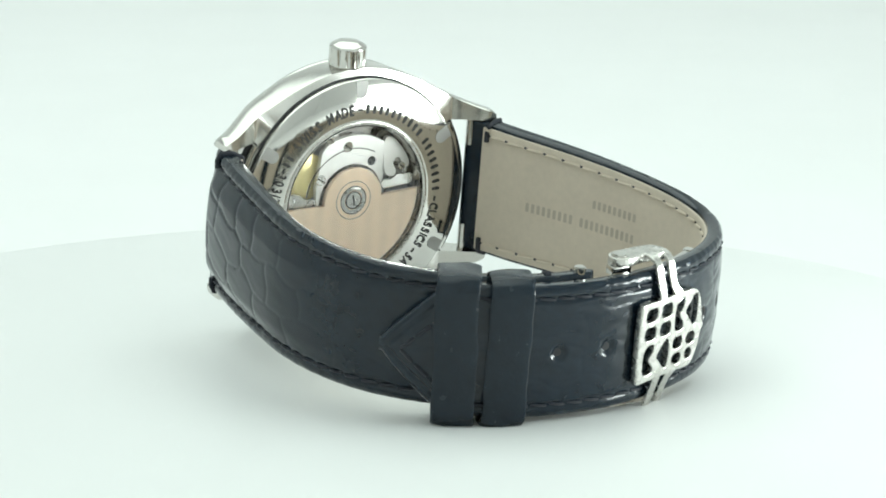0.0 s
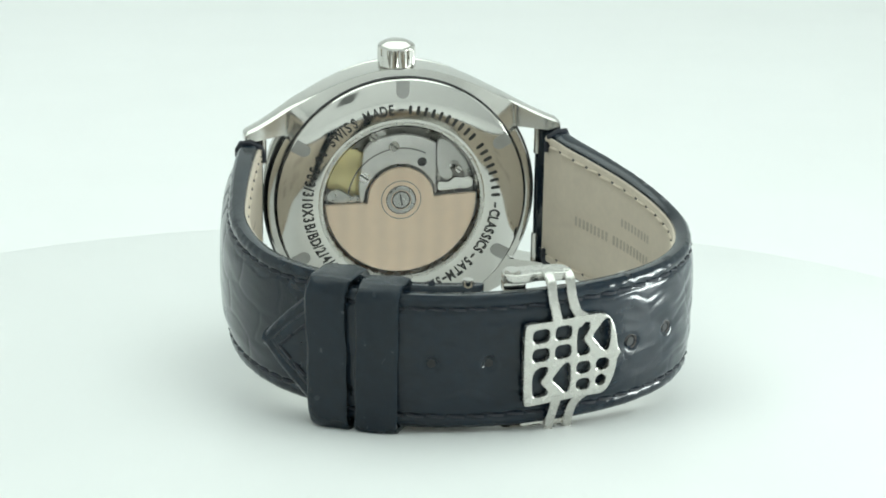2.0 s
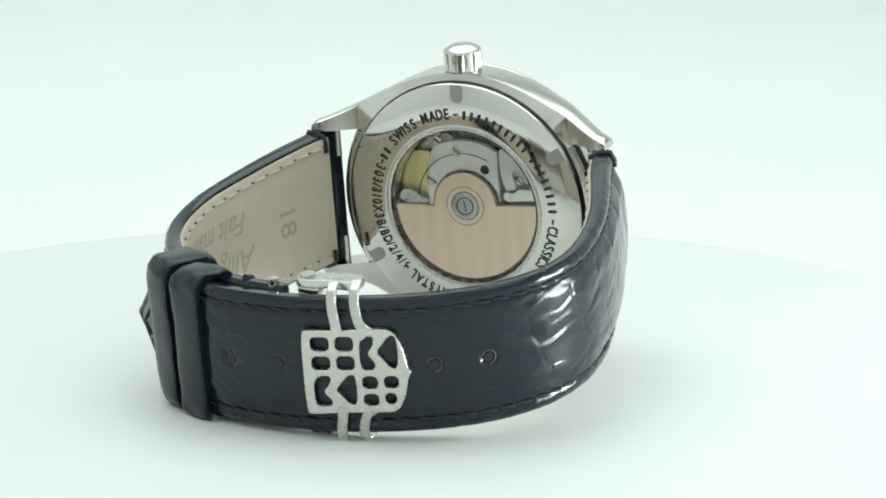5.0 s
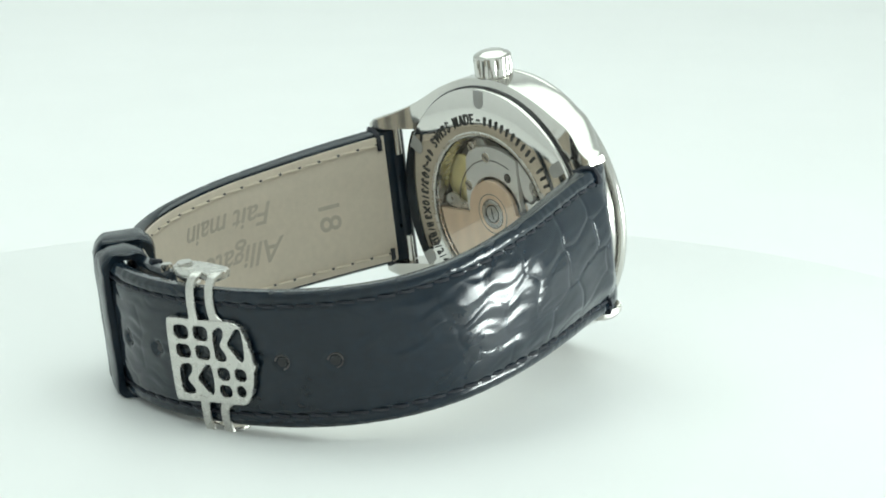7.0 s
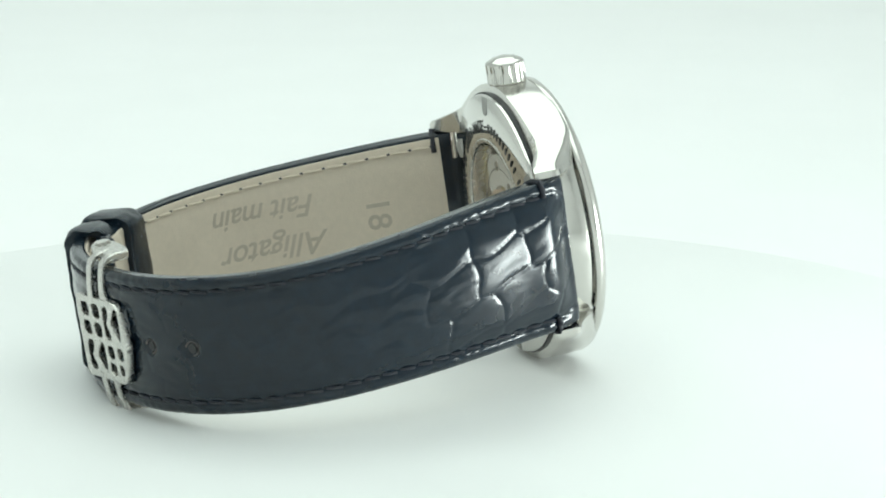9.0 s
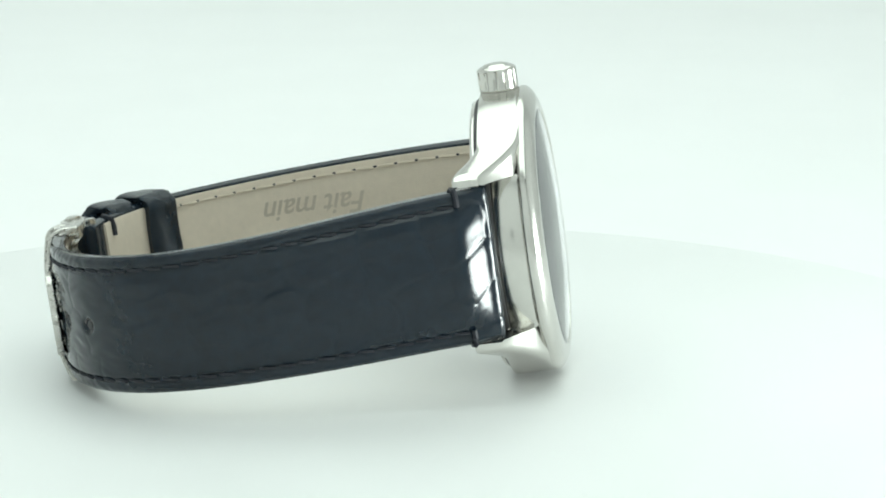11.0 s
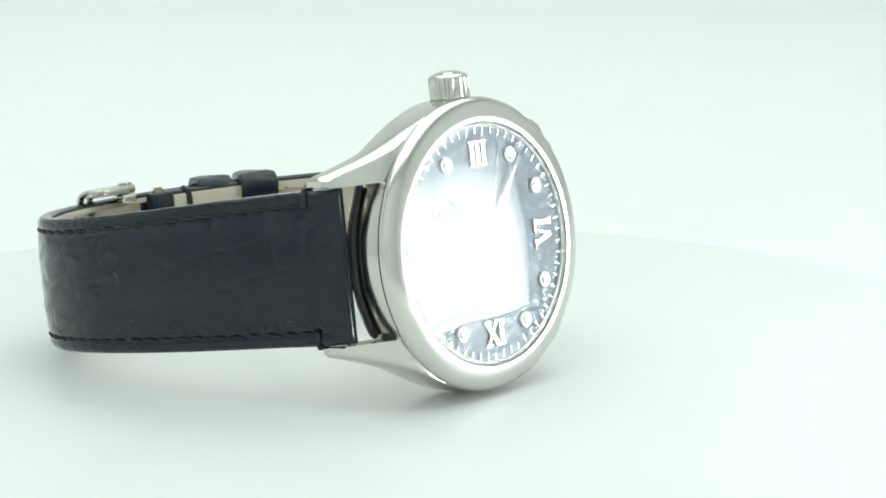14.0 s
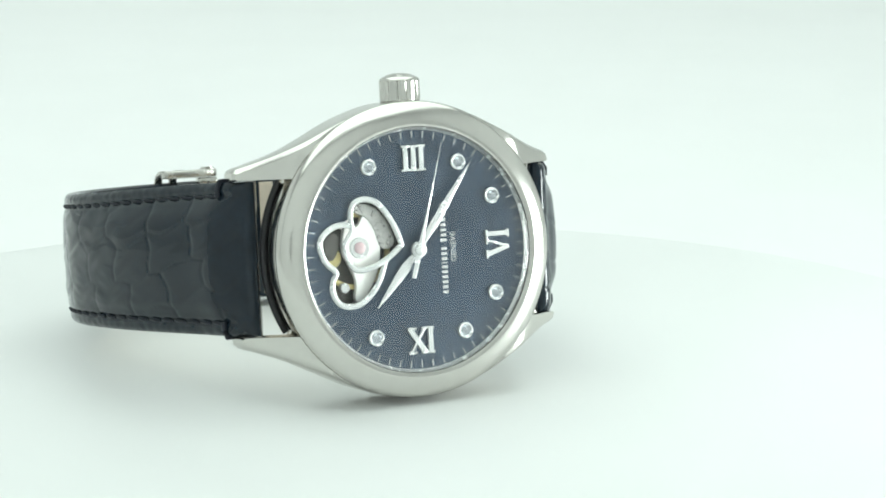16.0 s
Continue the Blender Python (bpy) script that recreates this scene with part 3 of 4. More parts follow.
def buckle_plate():
    """Pierced plate, drawn with its short end at x = 0; 10.9 mm long, 9.6 mm high."""
    outline = soften([(0, 0.0), (0, 9.4), (0.5, 9.6), (4, 9.55), (8.2, 9.75), (9.9, 9.6), (10.75, 8.3), (11.2, 6.2), (11.3, 5.3), (11.75, 4.75), (11.3, 4.2), (11.2, 3.2), (10.75, 1.5), (9.9, 0.1), (8.2, 0.05), (4, 0.0), (0.5, -0.2)], 2)
    holes = []

    def cell(x0, x1, y0, y1):
        holes.append(rounded(x0 - 0.12, x1 + 0.12, y0 - 0.12, y1 + 0.12, 0.7))

    def bean(x0, x1, y0, y1):
        x0, y0, x1, y1 = x0 - 0.12, y0 - 0.12, x1 + 0.12, y1 + 0.12
        w, h = x1 - x0, y1 - y0
        holes.append(soften([(x0 + a * w, y0 + b * h) for a, b in ((0.15, 0), (0.85, 0.0), (1.05, 0.14), (0.9, 0.3), (0.55, 0.48), (0.8, 0.62), (1.0, 0.8), (0.95, 1.0), (0.35, 1.0), (0.0, 0.8), (0.0, 0.2))], 2))

    def arrow(x0, x1, y0, y1):
        x0, y0, x1, y1 = x0 - 0.12, y0 - 0.12, x1 + 0.12, y1 + 0.12
        w, h = x1 - x0, y1 - y0
        holes.append(soften([(x0 + a * w, y0 + b * h) for a, b in ((0, 0.5), (0.28, 0.72), (0.6, 0.97), (0.9, 1.0), (1.0, 0.75), (1.0, 0.2), (0.85, 0.0), (0.6, 0.05), (0.28, 0.3))], 1))

    cell(0.9, 2.95, 7.25, 8.9), cell(3.65, 5.65, 7.25, 8.95), cell(0.9, 2.95, 5.0, 6.6), cell(3.65, 5.65, 5.0, 6.65)
    cell(6.35, 8.05, 2.75, 4.25), cell(8.75, 10.35, 2.85, 4.3), cell(6.35, 8.05, 0.75, 2.15), cell(8.75, 10.0, 0.95, 2.3)
    bean(0.95, 2.85, 0.65, 4.3), arrow(3.3, 5.65, 0.75, 4.45), bean(6.3, 7.9, 5.0, 9.0), arrow(8.1, 10.45, 5.1, 9.15)
    return shape2d([[(x * 1.03, y) for x, y in outline]] + [[(x * 1.03, y) for x, y in h] for h in holes], 0.6, 0.12, 2)


def ribbon(path, across, width, thick, flare):
    """A flat bent band with rounded edges, widening at its root."""
    path = [Vector(q) for q in path]
    verts, faces = [], []
    for i, q in enumerate(path):
        d = (path[min(i + 1, len(path) - 1)] - path[max(i - 1, 0)]).normalized()
        u = (across - d * across.dot(d)).normalized()
        n = d.cross(u)
        w = width / 2 + flare * max(0.0, 1 - i / 5.0) ** 2
        for a, b in ((-1, -0.25), (-0.8, -0.5), (0.8, -0.5), (1, -0.25), (1, 0.25), (0.8, 0.5), (-0.8, 0.5), (-1, 0.25)):
            verts.append(tuple(q + u * (a * w) + n * (b * thick)))
    for i in range(len(path) - 1):
        for j in range(8):
            faces.append((i * 8 + j, i * 8 + (j + 1) % 8, i * 8 + 8 + (j + 1) % 8, i * 8 + 8 + j))
    faces += [tuple(range(8)), tuple(len(verts) - 8 + j for j in range(8))]
    bm = bm_data(verts, faces)
    bmesh.ops.recalc_face_normals(bm, faces=bm.faces)
    return bm


def clasp(watch):
    top = new("buckle")
    top.parent = watch
    tagged(top, "polished steel folding buckle with a pierced cover plate")
    # plate stands on the strap, its drawing turned into the strap's line
    ang = math.atan2(2.8, 11.0)
    ux, uz = Vector((math.cos(ang), math.sin(ang), 0)), Vector((0, 0, 1))
    m = Matrix((ux, uz, ux.cross(uz))).transposed().to_4x4()
    m.translation = Vector((4.95, -60.85, -5.75))
    part("cover_plate", moved(buckle_plate(), m), SATIN, top)
    # two legs over each edge of the strap
    for sgn, e in ((1, 8.15), (-1, -10.0)):
        p0 = 3.3 if sgn > 0 else -5.2
        k = 1 if sgn > 0 else -1
        for a, b, c in ((9.0, 8.75, 8.35), (12.3, 11.2, 10.7)):
            yb = -60.05 if a < 11 else -59.15
            path = spline([(a, yb, p0), (b, yb + 0.1, p0 + 1.4 * k), (c, yb + 0.4, e - 1.6 * k), (c - 0.1, yb + 0.9, e - 0.1 * k), (c - 0.3, yb + 2.2, e + 0.5 * k), (c - 0.9, yb + 3.8, e + 0.35 * k)], 0.35)[1]
            part("leg", ribbon(path, ux, 1.15, 0.5, 0.4 if a > 11 else 0.15), SATIN, top)
        tab = soften([(3.2, -58.1), (3.1, -56.2), (4.2, -55.5), (9.5, -55.0), (10.6, -55.6), (10.7, -57.2), (10.0, -57.9), (7, -57.5), (5.6, -58.2)], 2)
        part("tab", moved(shape2d([tab], 0.7, 0.15, 2), Matrix.Translation((0, 0, e + 0.2 * k))), SATIN, top)
        part("tab_foot", moved(box((2.6, 1.6, 1.2), Matrix.Translation((4.4, -56.8, e - 1.0 * k)), 0.2), Matrix()), STEEL, top)
        part("push_button", rod((4.2, -56.9, e + 0.3 * k), (4.2, -56.9, e + 1.0 * k), 1.05, 24), STEEL, top)
    # curved inner blade
    s, p, t = sweep_frame(LONG_PATH, 0.5)
    nrm = outward(t, 1)
    verts, faces, idx = [], [], [i for i in range(len(s)) if 56 < s[i] < 78]
    for i in idx:
        for o, z in ((-2.6, 6.2), (-2.6, -8.2), (-3.4, -8.2), (-3.4, 6.2)):
            q = p[i] + nrm[i] * o
            verts.append((q[0], q[1], z))
    for i in range(len(idx) - 1):
        for j in range(4):
            faces.append((i * 4 + j, i * 4 + (j + 1) % 4, i * 4 + 4 + (j + 1) % 4, i * 4 + 4 + j))
    faces += [(0, 1, 2, 3), tuple(len(verts) - 4 + j for j in range(4))]
    part("inner_blade", bm_data(verts, faces), STEEL, top)
    q = p[idx[0]] + nrm[idx[0]] * -3.0
    part("hinge_pin", rod((q[0], q[1], -8.4), (q[0], q[1], 6.3), 0.75, 16), STEEL, top)
    part("spring_bar", rod((-0.7, -56.1, -9.6), (-0.7, -56.1, 7.9), 0.7, 16), STEEL, top)
    return top


def circle(r, n=96, cx=0.0, cy=0.0):
    return [(cx + r * math.cos(2 * math.pi * i / n), cy + r * math.sin(2 * math.pi * i / n)) for i in range(n)]


HEART = [(2.0, 0.7), (2.65, 2.5), (3.55, 4.15), (4.9, 5.75), (6.5, 6.3), (7.95, 5.75), (8.35, 4.25), (8.2, 2.7), (9.15, 1.2), (8.8, -0.75), (7.7, -1.85), (5.8, -1.65), (3.8, -0.7)]
HEART_LOWER = [(8.3, 3.4), (10.2, 3.4), (11.9, 2.3), (12.25, 1.0), (11.6, -0.75), (10.4, -1.95), (10.85, -3.0), (10.9, -4.3), (10.0, -5.7), (8.4, -6.05), (6.95, -5.5), (5.2, -3.7), (4.1, -1.0)]


def hand(tip, tail, width, y, ridge, ring):
    """A leaf hand from the axis to its tip (x, z), with a ridge along its middle."""
    tip = Vector((tip[0], tip[1]))
    d = tip.normalized()
    n = Vector((-d.y, d.x))
    length = tip.length
    rows = [(-tail, 0.28), (0.0, 0.34), (ring, 0.3), (length * 0.30, width), (length * 0.5, width * 0.86), (length * 0.8, width * 0.45), (length, 0.05)]
    verts, faces = [], []
    for u, w in rows:
        c = d * u
        for k, h in ((-1, 0), (0, ridge), (1, 0), (0, -0.12)):
            q = c + n * (w * k)
            verts.append((q.x, y + h, q.y))
    for i in range(len(rows) - 1):
        for j in range(4):
            faces.append((i * 4 + j, i * 4 + (j + 1) % 4, i * 4 + 4 + (j + 1) % 4, i * 4 + 4 + j))
    faces += [(0, 1, 2, 3), tuple(len(verts) - 4 + j for j in range(4))]
    return bm_data(verts, faces)


def bar2d(x0, y0, x1, y1, w):
    d = Vector((x1 - x0, y1 - y0)).normalized()
    n = Vector((-d.y, d.x)) * w / 2
    return [(x0 - n.x, y0 - n.y), (x1 - n.x, y1 - n.y), (x1 + n.x, y1 + n.y), (x0 + n.x, y0 + n.y)]


def numeral(strokes):
    """A raised Roman numeral: serifed strokes of (x0, y0, x1, y1, width)."""
    bms = []
    for k, st in enumerate(strokes):
        bms.append(moved(shape2d([bar2d(*st)], 0.22, 0.04, 1), Matrix.Translation((0, 0, 0.012 * k))))
    return merge(bms)


def dial_parts(watch):
    hole = []
    for x, z in HEART[:7] + HEART_LOWER[1:] + HEART[-1:]:
        hole.append((-x, z))
    hole = [tuple(q) for q in spline(hole + hole[:1], 0.4)[1][:-1]]
    dial = part("dial", on_front(shape2d([circle(14.3), hole], 0.3), -0.15), DIAL, watch, "dark navy mother-of-pearl dial with a heart opening", smooth=False)
    part("inner_ring", lathe([(14.35, 0.6), (14.3, 0.65), (13.95, 0.1), (14.0, 0.03), (14.35, 0.0)], 128), SILVER, dial, "thin polished ring round the dial")
    tick = bmesh.new()
    bmesh.ops.create_cube(tick, size=1, matrix=Matrix.Translation((0, 0.05, 13.45)) @ Matrix.Diagonal((0.12, 0.07, 0.8, 1)))
    first = part("minute_mark", tick, SILVER, dial, smooth=False)
    for i in range(1, 60):
        o = new("minute_mark", first.data)
        o.parent = dial
        o.matrix_local = Matrix.Rotation(radians(6 * i), 4, "Y")
    # numerals, drawn upright with their foot towards the axis
    three = [(-1.0, -1.4, -1.0, 1.4, 0.5), (0, -1.4, 0, 1.4, 0.5), (1.0, -1.4, 1.0, 1.4, 0.5), (-1.5, 1.38, 1.5, 1.38, 0.2), (-1.5, -1.38, 1.5, -1.38, 0.2)]
    nine = [(-1.5, 1.45, 0.5, -1.45, 0.55), (-1.4, -1.45, 0.45, 1.45, 0.22), (1.15, -1.4, 1.15, 1.4, 0.5), (-1.7, 1.42, -0.7, 1.42, 0.2), (-1.7, -1.42, -0.7, -1.42, 0.2), (0.0, 1.42, 1.6, 1.42, 0.2), (0.0, -1.42, 1.6, -1.42, 0.2)]
    six = [(-1.25, 1.4, -0.35, -1.4, 0.5), (-0.35, -1.4, 0.45, 1.4, 0.22), (1.2, -1.4, 1.2, 1.4, 0.5), (-1.7, 1.38, -0.75, 1.38, 0.2), (0.0, 1.38, 1.65, 1.38, 0.2), (0.75, -1.38, 1.65, -1.38, 0.2)]
    part("numeral", moved(on_front(numeral(three), 0), Matrix.Translation((0, 0.14, 10.7))), SILVER, dial, "applied silver Roman numeral three")
    part("numeral", moved(on_front(numeral(nine), 0), Matrix.Translation((0, 0.14, -10.65))), SILVER, dial, "applied silver Roman numeral nine")
    part("numeral", moved(on_front(numeral(six), 0), Matrix.Translation((-10.4, 0.14, 0)) @ Matrix.Rotation(radians(90), 4, "Y")), SILVER, dial, "applied silver Roman numeral six")
    # stones in round settings
    gem = None
    for a in (30, -30, -60, -120, -150, 150):
        if gem is None:
            gem = part("gem_setting", lathe([(0, 0.0), (0.95, 0.0), (0.95, 0.28), (0.85, 0.36), (0.72, 0.34), (0.66, 0.22), (0, 0.22)], 28), SILVER, dial, "round-cut clear stone in a silver setting")
            stone = bmesh.new()
            bmesh.ops.create_cone(stone, cap_ends=True, segments=8, radius1=0.68, radius2=0.38, depth=0.26, matrix=Matrix.Translation((0, 0.36, 0)) @ Matrix.Rotation(radians(-90), 4, "X"))
            sob = part("gem", stone, DIAMOND, gem, "clear cut stone", smooth=False)
            gem.matrix_local = Matrix.Translation((0.01147 * math.sin(radians(a)), 0, 0.01147 * math.cos(radians(a))))
            data = gem.data, sob.data
        else:
            g = new("gem_setting", data[0])
            g.parent = dial
            g.matrix_local = Matrix.Translation((0.01147 * math.sin(radians(a)), 0, 0.01147 * math.cos(radians(a))))
            h = new("gem", data[1])
            h.parent = g
            tagged(g, "round-cut clear stone in a silver setting"), tagged(h, "clear cut stone")
    # heart frames
    up = [(x, 0.2, z) for x, z in spline(HEART + HEART[:1], 0.3)[1][:-1]]
    part("heart_frame", tube(up, 0.36, 10, flat=0.8, up=(0, 1, 0), closed=True), SILVER, dial, "raised silver heart-shaped frame")
    low = [(x, 0.12, z) for x, z in spline(HEART_LOWER, 0.3)[1]]
    part("heart_frame", tube(low, 0.36, 10, flat=0.8, up=(0, 1, 0)), SILVER, dial, "raised silver heart-shaped frame")
    # printed words: the maker's line as plain bars, the town as letters; text runs towards the crown
    lay = Matrix(((0, 1, 0, 0), (0, 0, 1, 0), (1, 0, 0, 0), (0, 0, 0, 1)))
    bars, z = [], -5.4
    for word in (10, 8):
        for i in range(word):
            w = 0.12 if word == 10 and i == 6 else 0.34
            bars.append(shape2d([rounded(z, z + w, -3.86, -3.1, 0.08, 1)], 0.03))
            z += w + 0.25
        z += 0.42
    part("printed_line", moved(merge(bars), Matrix.Translation((0, 0.03, 0)) @ lay), SILVER, dial, "line of small silver printed bars", smooth=False)
    part("printed_word", moved(lettering("GENEVE", 0.98, 0.03), Matrix.Translation((-4.72, 0.03, 0.0)) @ lay), SILVER, dial, "small silver printed word", smooth=False)
    # what shows in the opening
    bal = new("balance")
    bal.parent = watch
    tagged(bal, "balance wheel and bridge seen through the dial opening")
    part("plate", lathe([(0, -2.6), (13.6, -2.6), (13.6, -2.2), (0, -2.2)], 64), DARKPLATE, bal, "dark movement plate")
    part("balance_wheel", lathe([(4.5, -1.75), (4.5, -1.45), (3.9, -1.45), (3.9, -1.75)], 64, center=(7.3, 0, 0.3)), BRASS, bal, "gilt balance wheel rim")
    part("wheel", lathe([(0, -1.7), (1.1, -1.7), (1.2, -1.6), (1.2, -1.5), (0, -1.5)], 32, center=(10.2, 0, -0.4)), BRASS, bal, "small gilt wheel")
    part("cock", on_front(shape2d([soften([(-11.2, 2.2), (-9.6, 2.6), (-9.4, 0.9), (-10.4, -0.9), (-11.2, 0.3)], 2)], 0.4, 0.08), -1.2), DARKPLATE, bal)
    part("stud", lathe([(0, -0.7), (0.5, -0.7), (0.6, -0.8), (0.6, -1.4), (0, -1.4)], 24, center=(9.0, 0, -3.9)), SILVER, bal)
    part("bridge", on_front(moved(shape2d([soften([(-8.3, 4.9), (-8.0, 3.0), (-6.9, 3.1), (-6.3, 4.6), (-5.4, 4.6), (-4.8, 2.4), (-4.4, 0.6), (-4.7, -1.6), (-5.5, -3.6), (-6.9, -5.7), (-7.9, -5.5), (-7.4, -3.4), (-8.2, -1.4), (-9.1, 0.2), (-9.0, 2.0)], 2)], 0.5, 0.1), Matrix()), -0.95), PLATE, bal)
    part("plate_edge", on_front(shape2d([soften([(-2.5, 0.8), (-3.0, 2.7), (-4.4, 4.9), (-6.4, 5.8), (-7.6, 5.4), (-7.3, 4.7), (-6.0, 4.3), (-5.0, 2.8), (-4.6, 1.0), (-3.8, 0.2)], 1)], 0.4, 0.08), -0.8), MIDPLATE, bal)
    part("jewel_setting", lathe([(0, -0.5), (1.15, -0.5), (1.25, -0.62), (1.25, -0.9), (0, -0.9)], 40, center=(7.0, 0, 0.65)), SILVER, bal)
    part("jewel", lathe([(0, -0.3), (0.5, -0.33), (0.7, -0.45), (0.7, -0.55), (0, -0.55)], 32, center=(7.0, 0, 0.65)), RUBY, bal, "pink ruby jewel")
    # hands
    for name, tip, tail, width, y, ridge in (("hour_hand", (5.5, -6.5), 0.4, 0.62, 0.4, 0.12), ("minute_hand", (-7.15, 9.85), 0.4, 0.55, 0.6, 0.12), ("second_hand", (-3.45, 12.4), 3.4, 0.14, 0.85, 0.05)):
        part(name, hand(tip, tail, width, y, ridge, 0.9), SILVER, watch, "slim silver " + name.replace("_", " "))
    part("hand_hub", lathe([(0, 1.1), (0.45, 1.08), (0.6, 1.0), (0.62, 0.8), (0.95, 0.75), (0.95, 0.3), (0.7, 0.25), (0, 0.2)], 32), SILVER, watch)


def ring_text(items, r, size, y, inward=False):
    """Engraved characters round the caseback: (character, degrees), read clockwise from behind with their feet to the axis."""
    bms = []
    for ch, a in items:
        m = Matrix.Rotation(radians(a - 90), 4, "Z") @ Matrix.Translation((0, r, 0)) @ Matrix.Rotation(math.pi if inward else 0, 4, "Z") @ Matrix.Diagonal((0.80, 1.16, 1, 1))
        b = shape2d([rounded(-0.24, 0.24, -0.5, 0.5, 0.12, 1)], 0.03) if ch == "#" else shape2d([rounded(-0.42, 0.42, -0.1, 0.1, 0.03, 1)], 0.03) if ch == "-" else lettering(ch, size, 0.03, 0.04)
        bms.append(moved(b, m))
    return on_back(merge(bms), y)


def advance(ch):
    """How much room a character takes in a line of small capitals."""
    if ch in "I/":
        return 0.42
    if ch in " -1":
        return 0.62
    return 1.42 if ch in "MW" else 1.0


def spread(text, a0, a1):
    """Sets the centres of a text's characters from one angle to another, each with its own room."""
    at, x = [], 0.0
    for i, c in enumerate(text):
        if i:
            x += (advance(text[i - 1]) + advance(c)) / 2
        at.append(x)
    return [(c, a0 + (a1 - a0) * u / max(1e-6, x)) for c, u in zip(text, at) if c != " "]


def caseback(watch):
    back = part("caseback", lathe([(16.3, -5.2), (16.3, -6.35), (16.22, -6.58), (16.05, -6.70), (11.2, -7.08), (10.7, -7.08), (10.45, -6.9), (10.35, -6.2), (10.3, -5.2)], 160), BACK_STEEL, watch, "polished steel screw-down back with engraved ring")
    part("gasket", lathe([(16.48, -5.3), (16.48, -6.1), (16.4, -6.18), (16.25, -6.1), (16.2, -5.3)], 128), BLACK, back, "dark seam round the back")
    part("window_rim", lathe([(10.85, -7.1), (10.75, -7.16), (10.5, -7.16), (10.3, -7.05), (10.0, -5.9), (9.95, -4.9), (10.6, -4.9), (10.8, -7.0)], 128), SATIN, back)
    for i in range(6):
        a = radians(90 + 60 * i)
        m = Matrix.Rotation(-(a - math.pi / 2), 4, "Y") @ Matrix.Translation((0, -6.76, 14.95)) @ Matrix.Rotation(radians(-4.4), 4, "X")
        slot = on_back(shape2d([[(-0.85, 1.15), (-0.85, -0.2)] + [(0.85 * math.cos(radians(180 + 18 * k)), -0.25 + 0.9 * math.sin(radians(180 + 18 * k))) for k in range(11)] + [(0.85, -0.2), (0.85, 1.15)]], 0.16), 0)
        part("key_slot", moved(slot, m), SLOT, back, "shallow grey key slot", smooth=False)
    items = spread("SWISS MADE", 138, 97) + [("-", 91)] + spread("########## ########", 85.5, 1.5) + [("-", -5)]
    items += spread("CLASSICS", -10, -35) + [("-", -40)] + spread("5ATM", -44.5, -58) + [("-", -62)] + spread("SAPPHIRE CRYSTAL", -66, -129) + [("-", -135)]
    part("engraving", ring_text(items, 12.35, 1.68, -7.06), ENGRAVE, back, "dark engraved words round the back", smooth=False)
    part("engraving", ring_text(spread("##-303/310X3B/BD/2/4/6", 146, 224), 12.35, 1.68, -7.06, True), ENGRAVE, back, "dark engraved reference digits", smooth=False)
    glass = part("back_glass", lathe([(0, -6.95), (10.0, -6.95), (10.05, -6.9), (10.05, -6.55), (0, -6.55)], 96), GLASS, back, "clear sapphire window")
    glass.visible_shadow = False
    # movement
    mov = new("movement")
    mov.parent = watch
    mov.matrix_local = Matrix.Translation((0, -0.00042, 0))
    tagged(mov, "automatic movement with a rose-coloured rotor")
    part("base_plate", lathe([(0, -3.4), (9.9, -3.4), (9.9, -3.0), (0, -3.0)], 64), MIDPLATE, mov)
    arc = lambda r, a0, a1, n=24: [(r * math.cos(radians(a0 + (a1 - a0) * i / n)), r * math.sin(radians(a0 + (a1 - a0) * i / n))) for i in range(n + 1)]
    part("rotor", on_back(shape2d([arc(9.75, 183, 363, 48) + [(4.3, 0.15)] + arc(4.25, 4, 174, 32) + [(-4.3, -0.45)]], 0.5, 0.08), -5.6), ROSE, mov, "rose-coloured striped rotor weight")
    part("rotor_ring", lathe([(2.65, -5.92), (2.55, -5.95), (2.5, -5.92), (2.5, -5.8), (2.65, -5.8)], 48), DARKPLATE, mov)
    part("rotor_hub", lathe([(0, -5.98), (1.1, -5.98), (1.15, -5.9), (1.3, -5.9), (1.35, -6.02), (1.75, -6.02), (1.85, -5.95), (1.85, -5.7), (0, -5.7)], 40), MIDPLATE, mov)
    for r in (1.95, 1.22):
        part("rotor_ring", lathe([(r, -5.93 if r > 1.5 else -6.0), (r - 0.1, -5.96 if r > 1.5 else -6.03), (r - 0.18, -5.93 if r > 1.5 else -6.0), (r - 0.18, -5.8), (r, -5.8)], 48), ENGRAVE, mov)
    part("hub_slot", box((1.5, 0.05, 0.2), Matrix.Translation((0, -5.99, 0)) @ Matrix.Rotation(radians(80), 4, "Y")), ENGRAVE, mov, smooth=False)
    part("bridge", on_back(shape2d([arc(8.5, 58, 118) + [(-4.7, 6.6), (-5.0, 4.2), (-5.3, 2.0), (-5.2, -0.3), (-4.9, -0.4)] + list(reversed(arc(4.75, 8, 175, 24))) + [(4.55, 0.5), (4.5, 4.8)]], 0.6, 0.08), -4.9), PLATE, mov, "grey satin bridge")
    part("bridge", on_back(shape2d([soften([(4.75, 7.9), (6.2, 7.5), (8.0, 5.6), (9.0, 3.6), (8.2, 3.2), (7.6, 4.6), (6.7, 5.0), (6.2, 4.0), (6.9, 3.0), (6.6, 2.2), (5.4, 2.5), (4.85, 4.0)], 2)], 0.5, 0.08), -4.7), PLATE, mov, "pierced grey balance bridge")
    part("bridge", on_back(shape2d([soften([(5.0, 1.9), (6.4, 1.6), (7.2, 2.4), (8.0, 2.2), (9.6, 2.4), (9.6, 0.9), (7.4, 0.9), (5.0, 0.5)], 2)], 0.5, 0.08), -4.5), STEEL, mov, "small polished bridge")
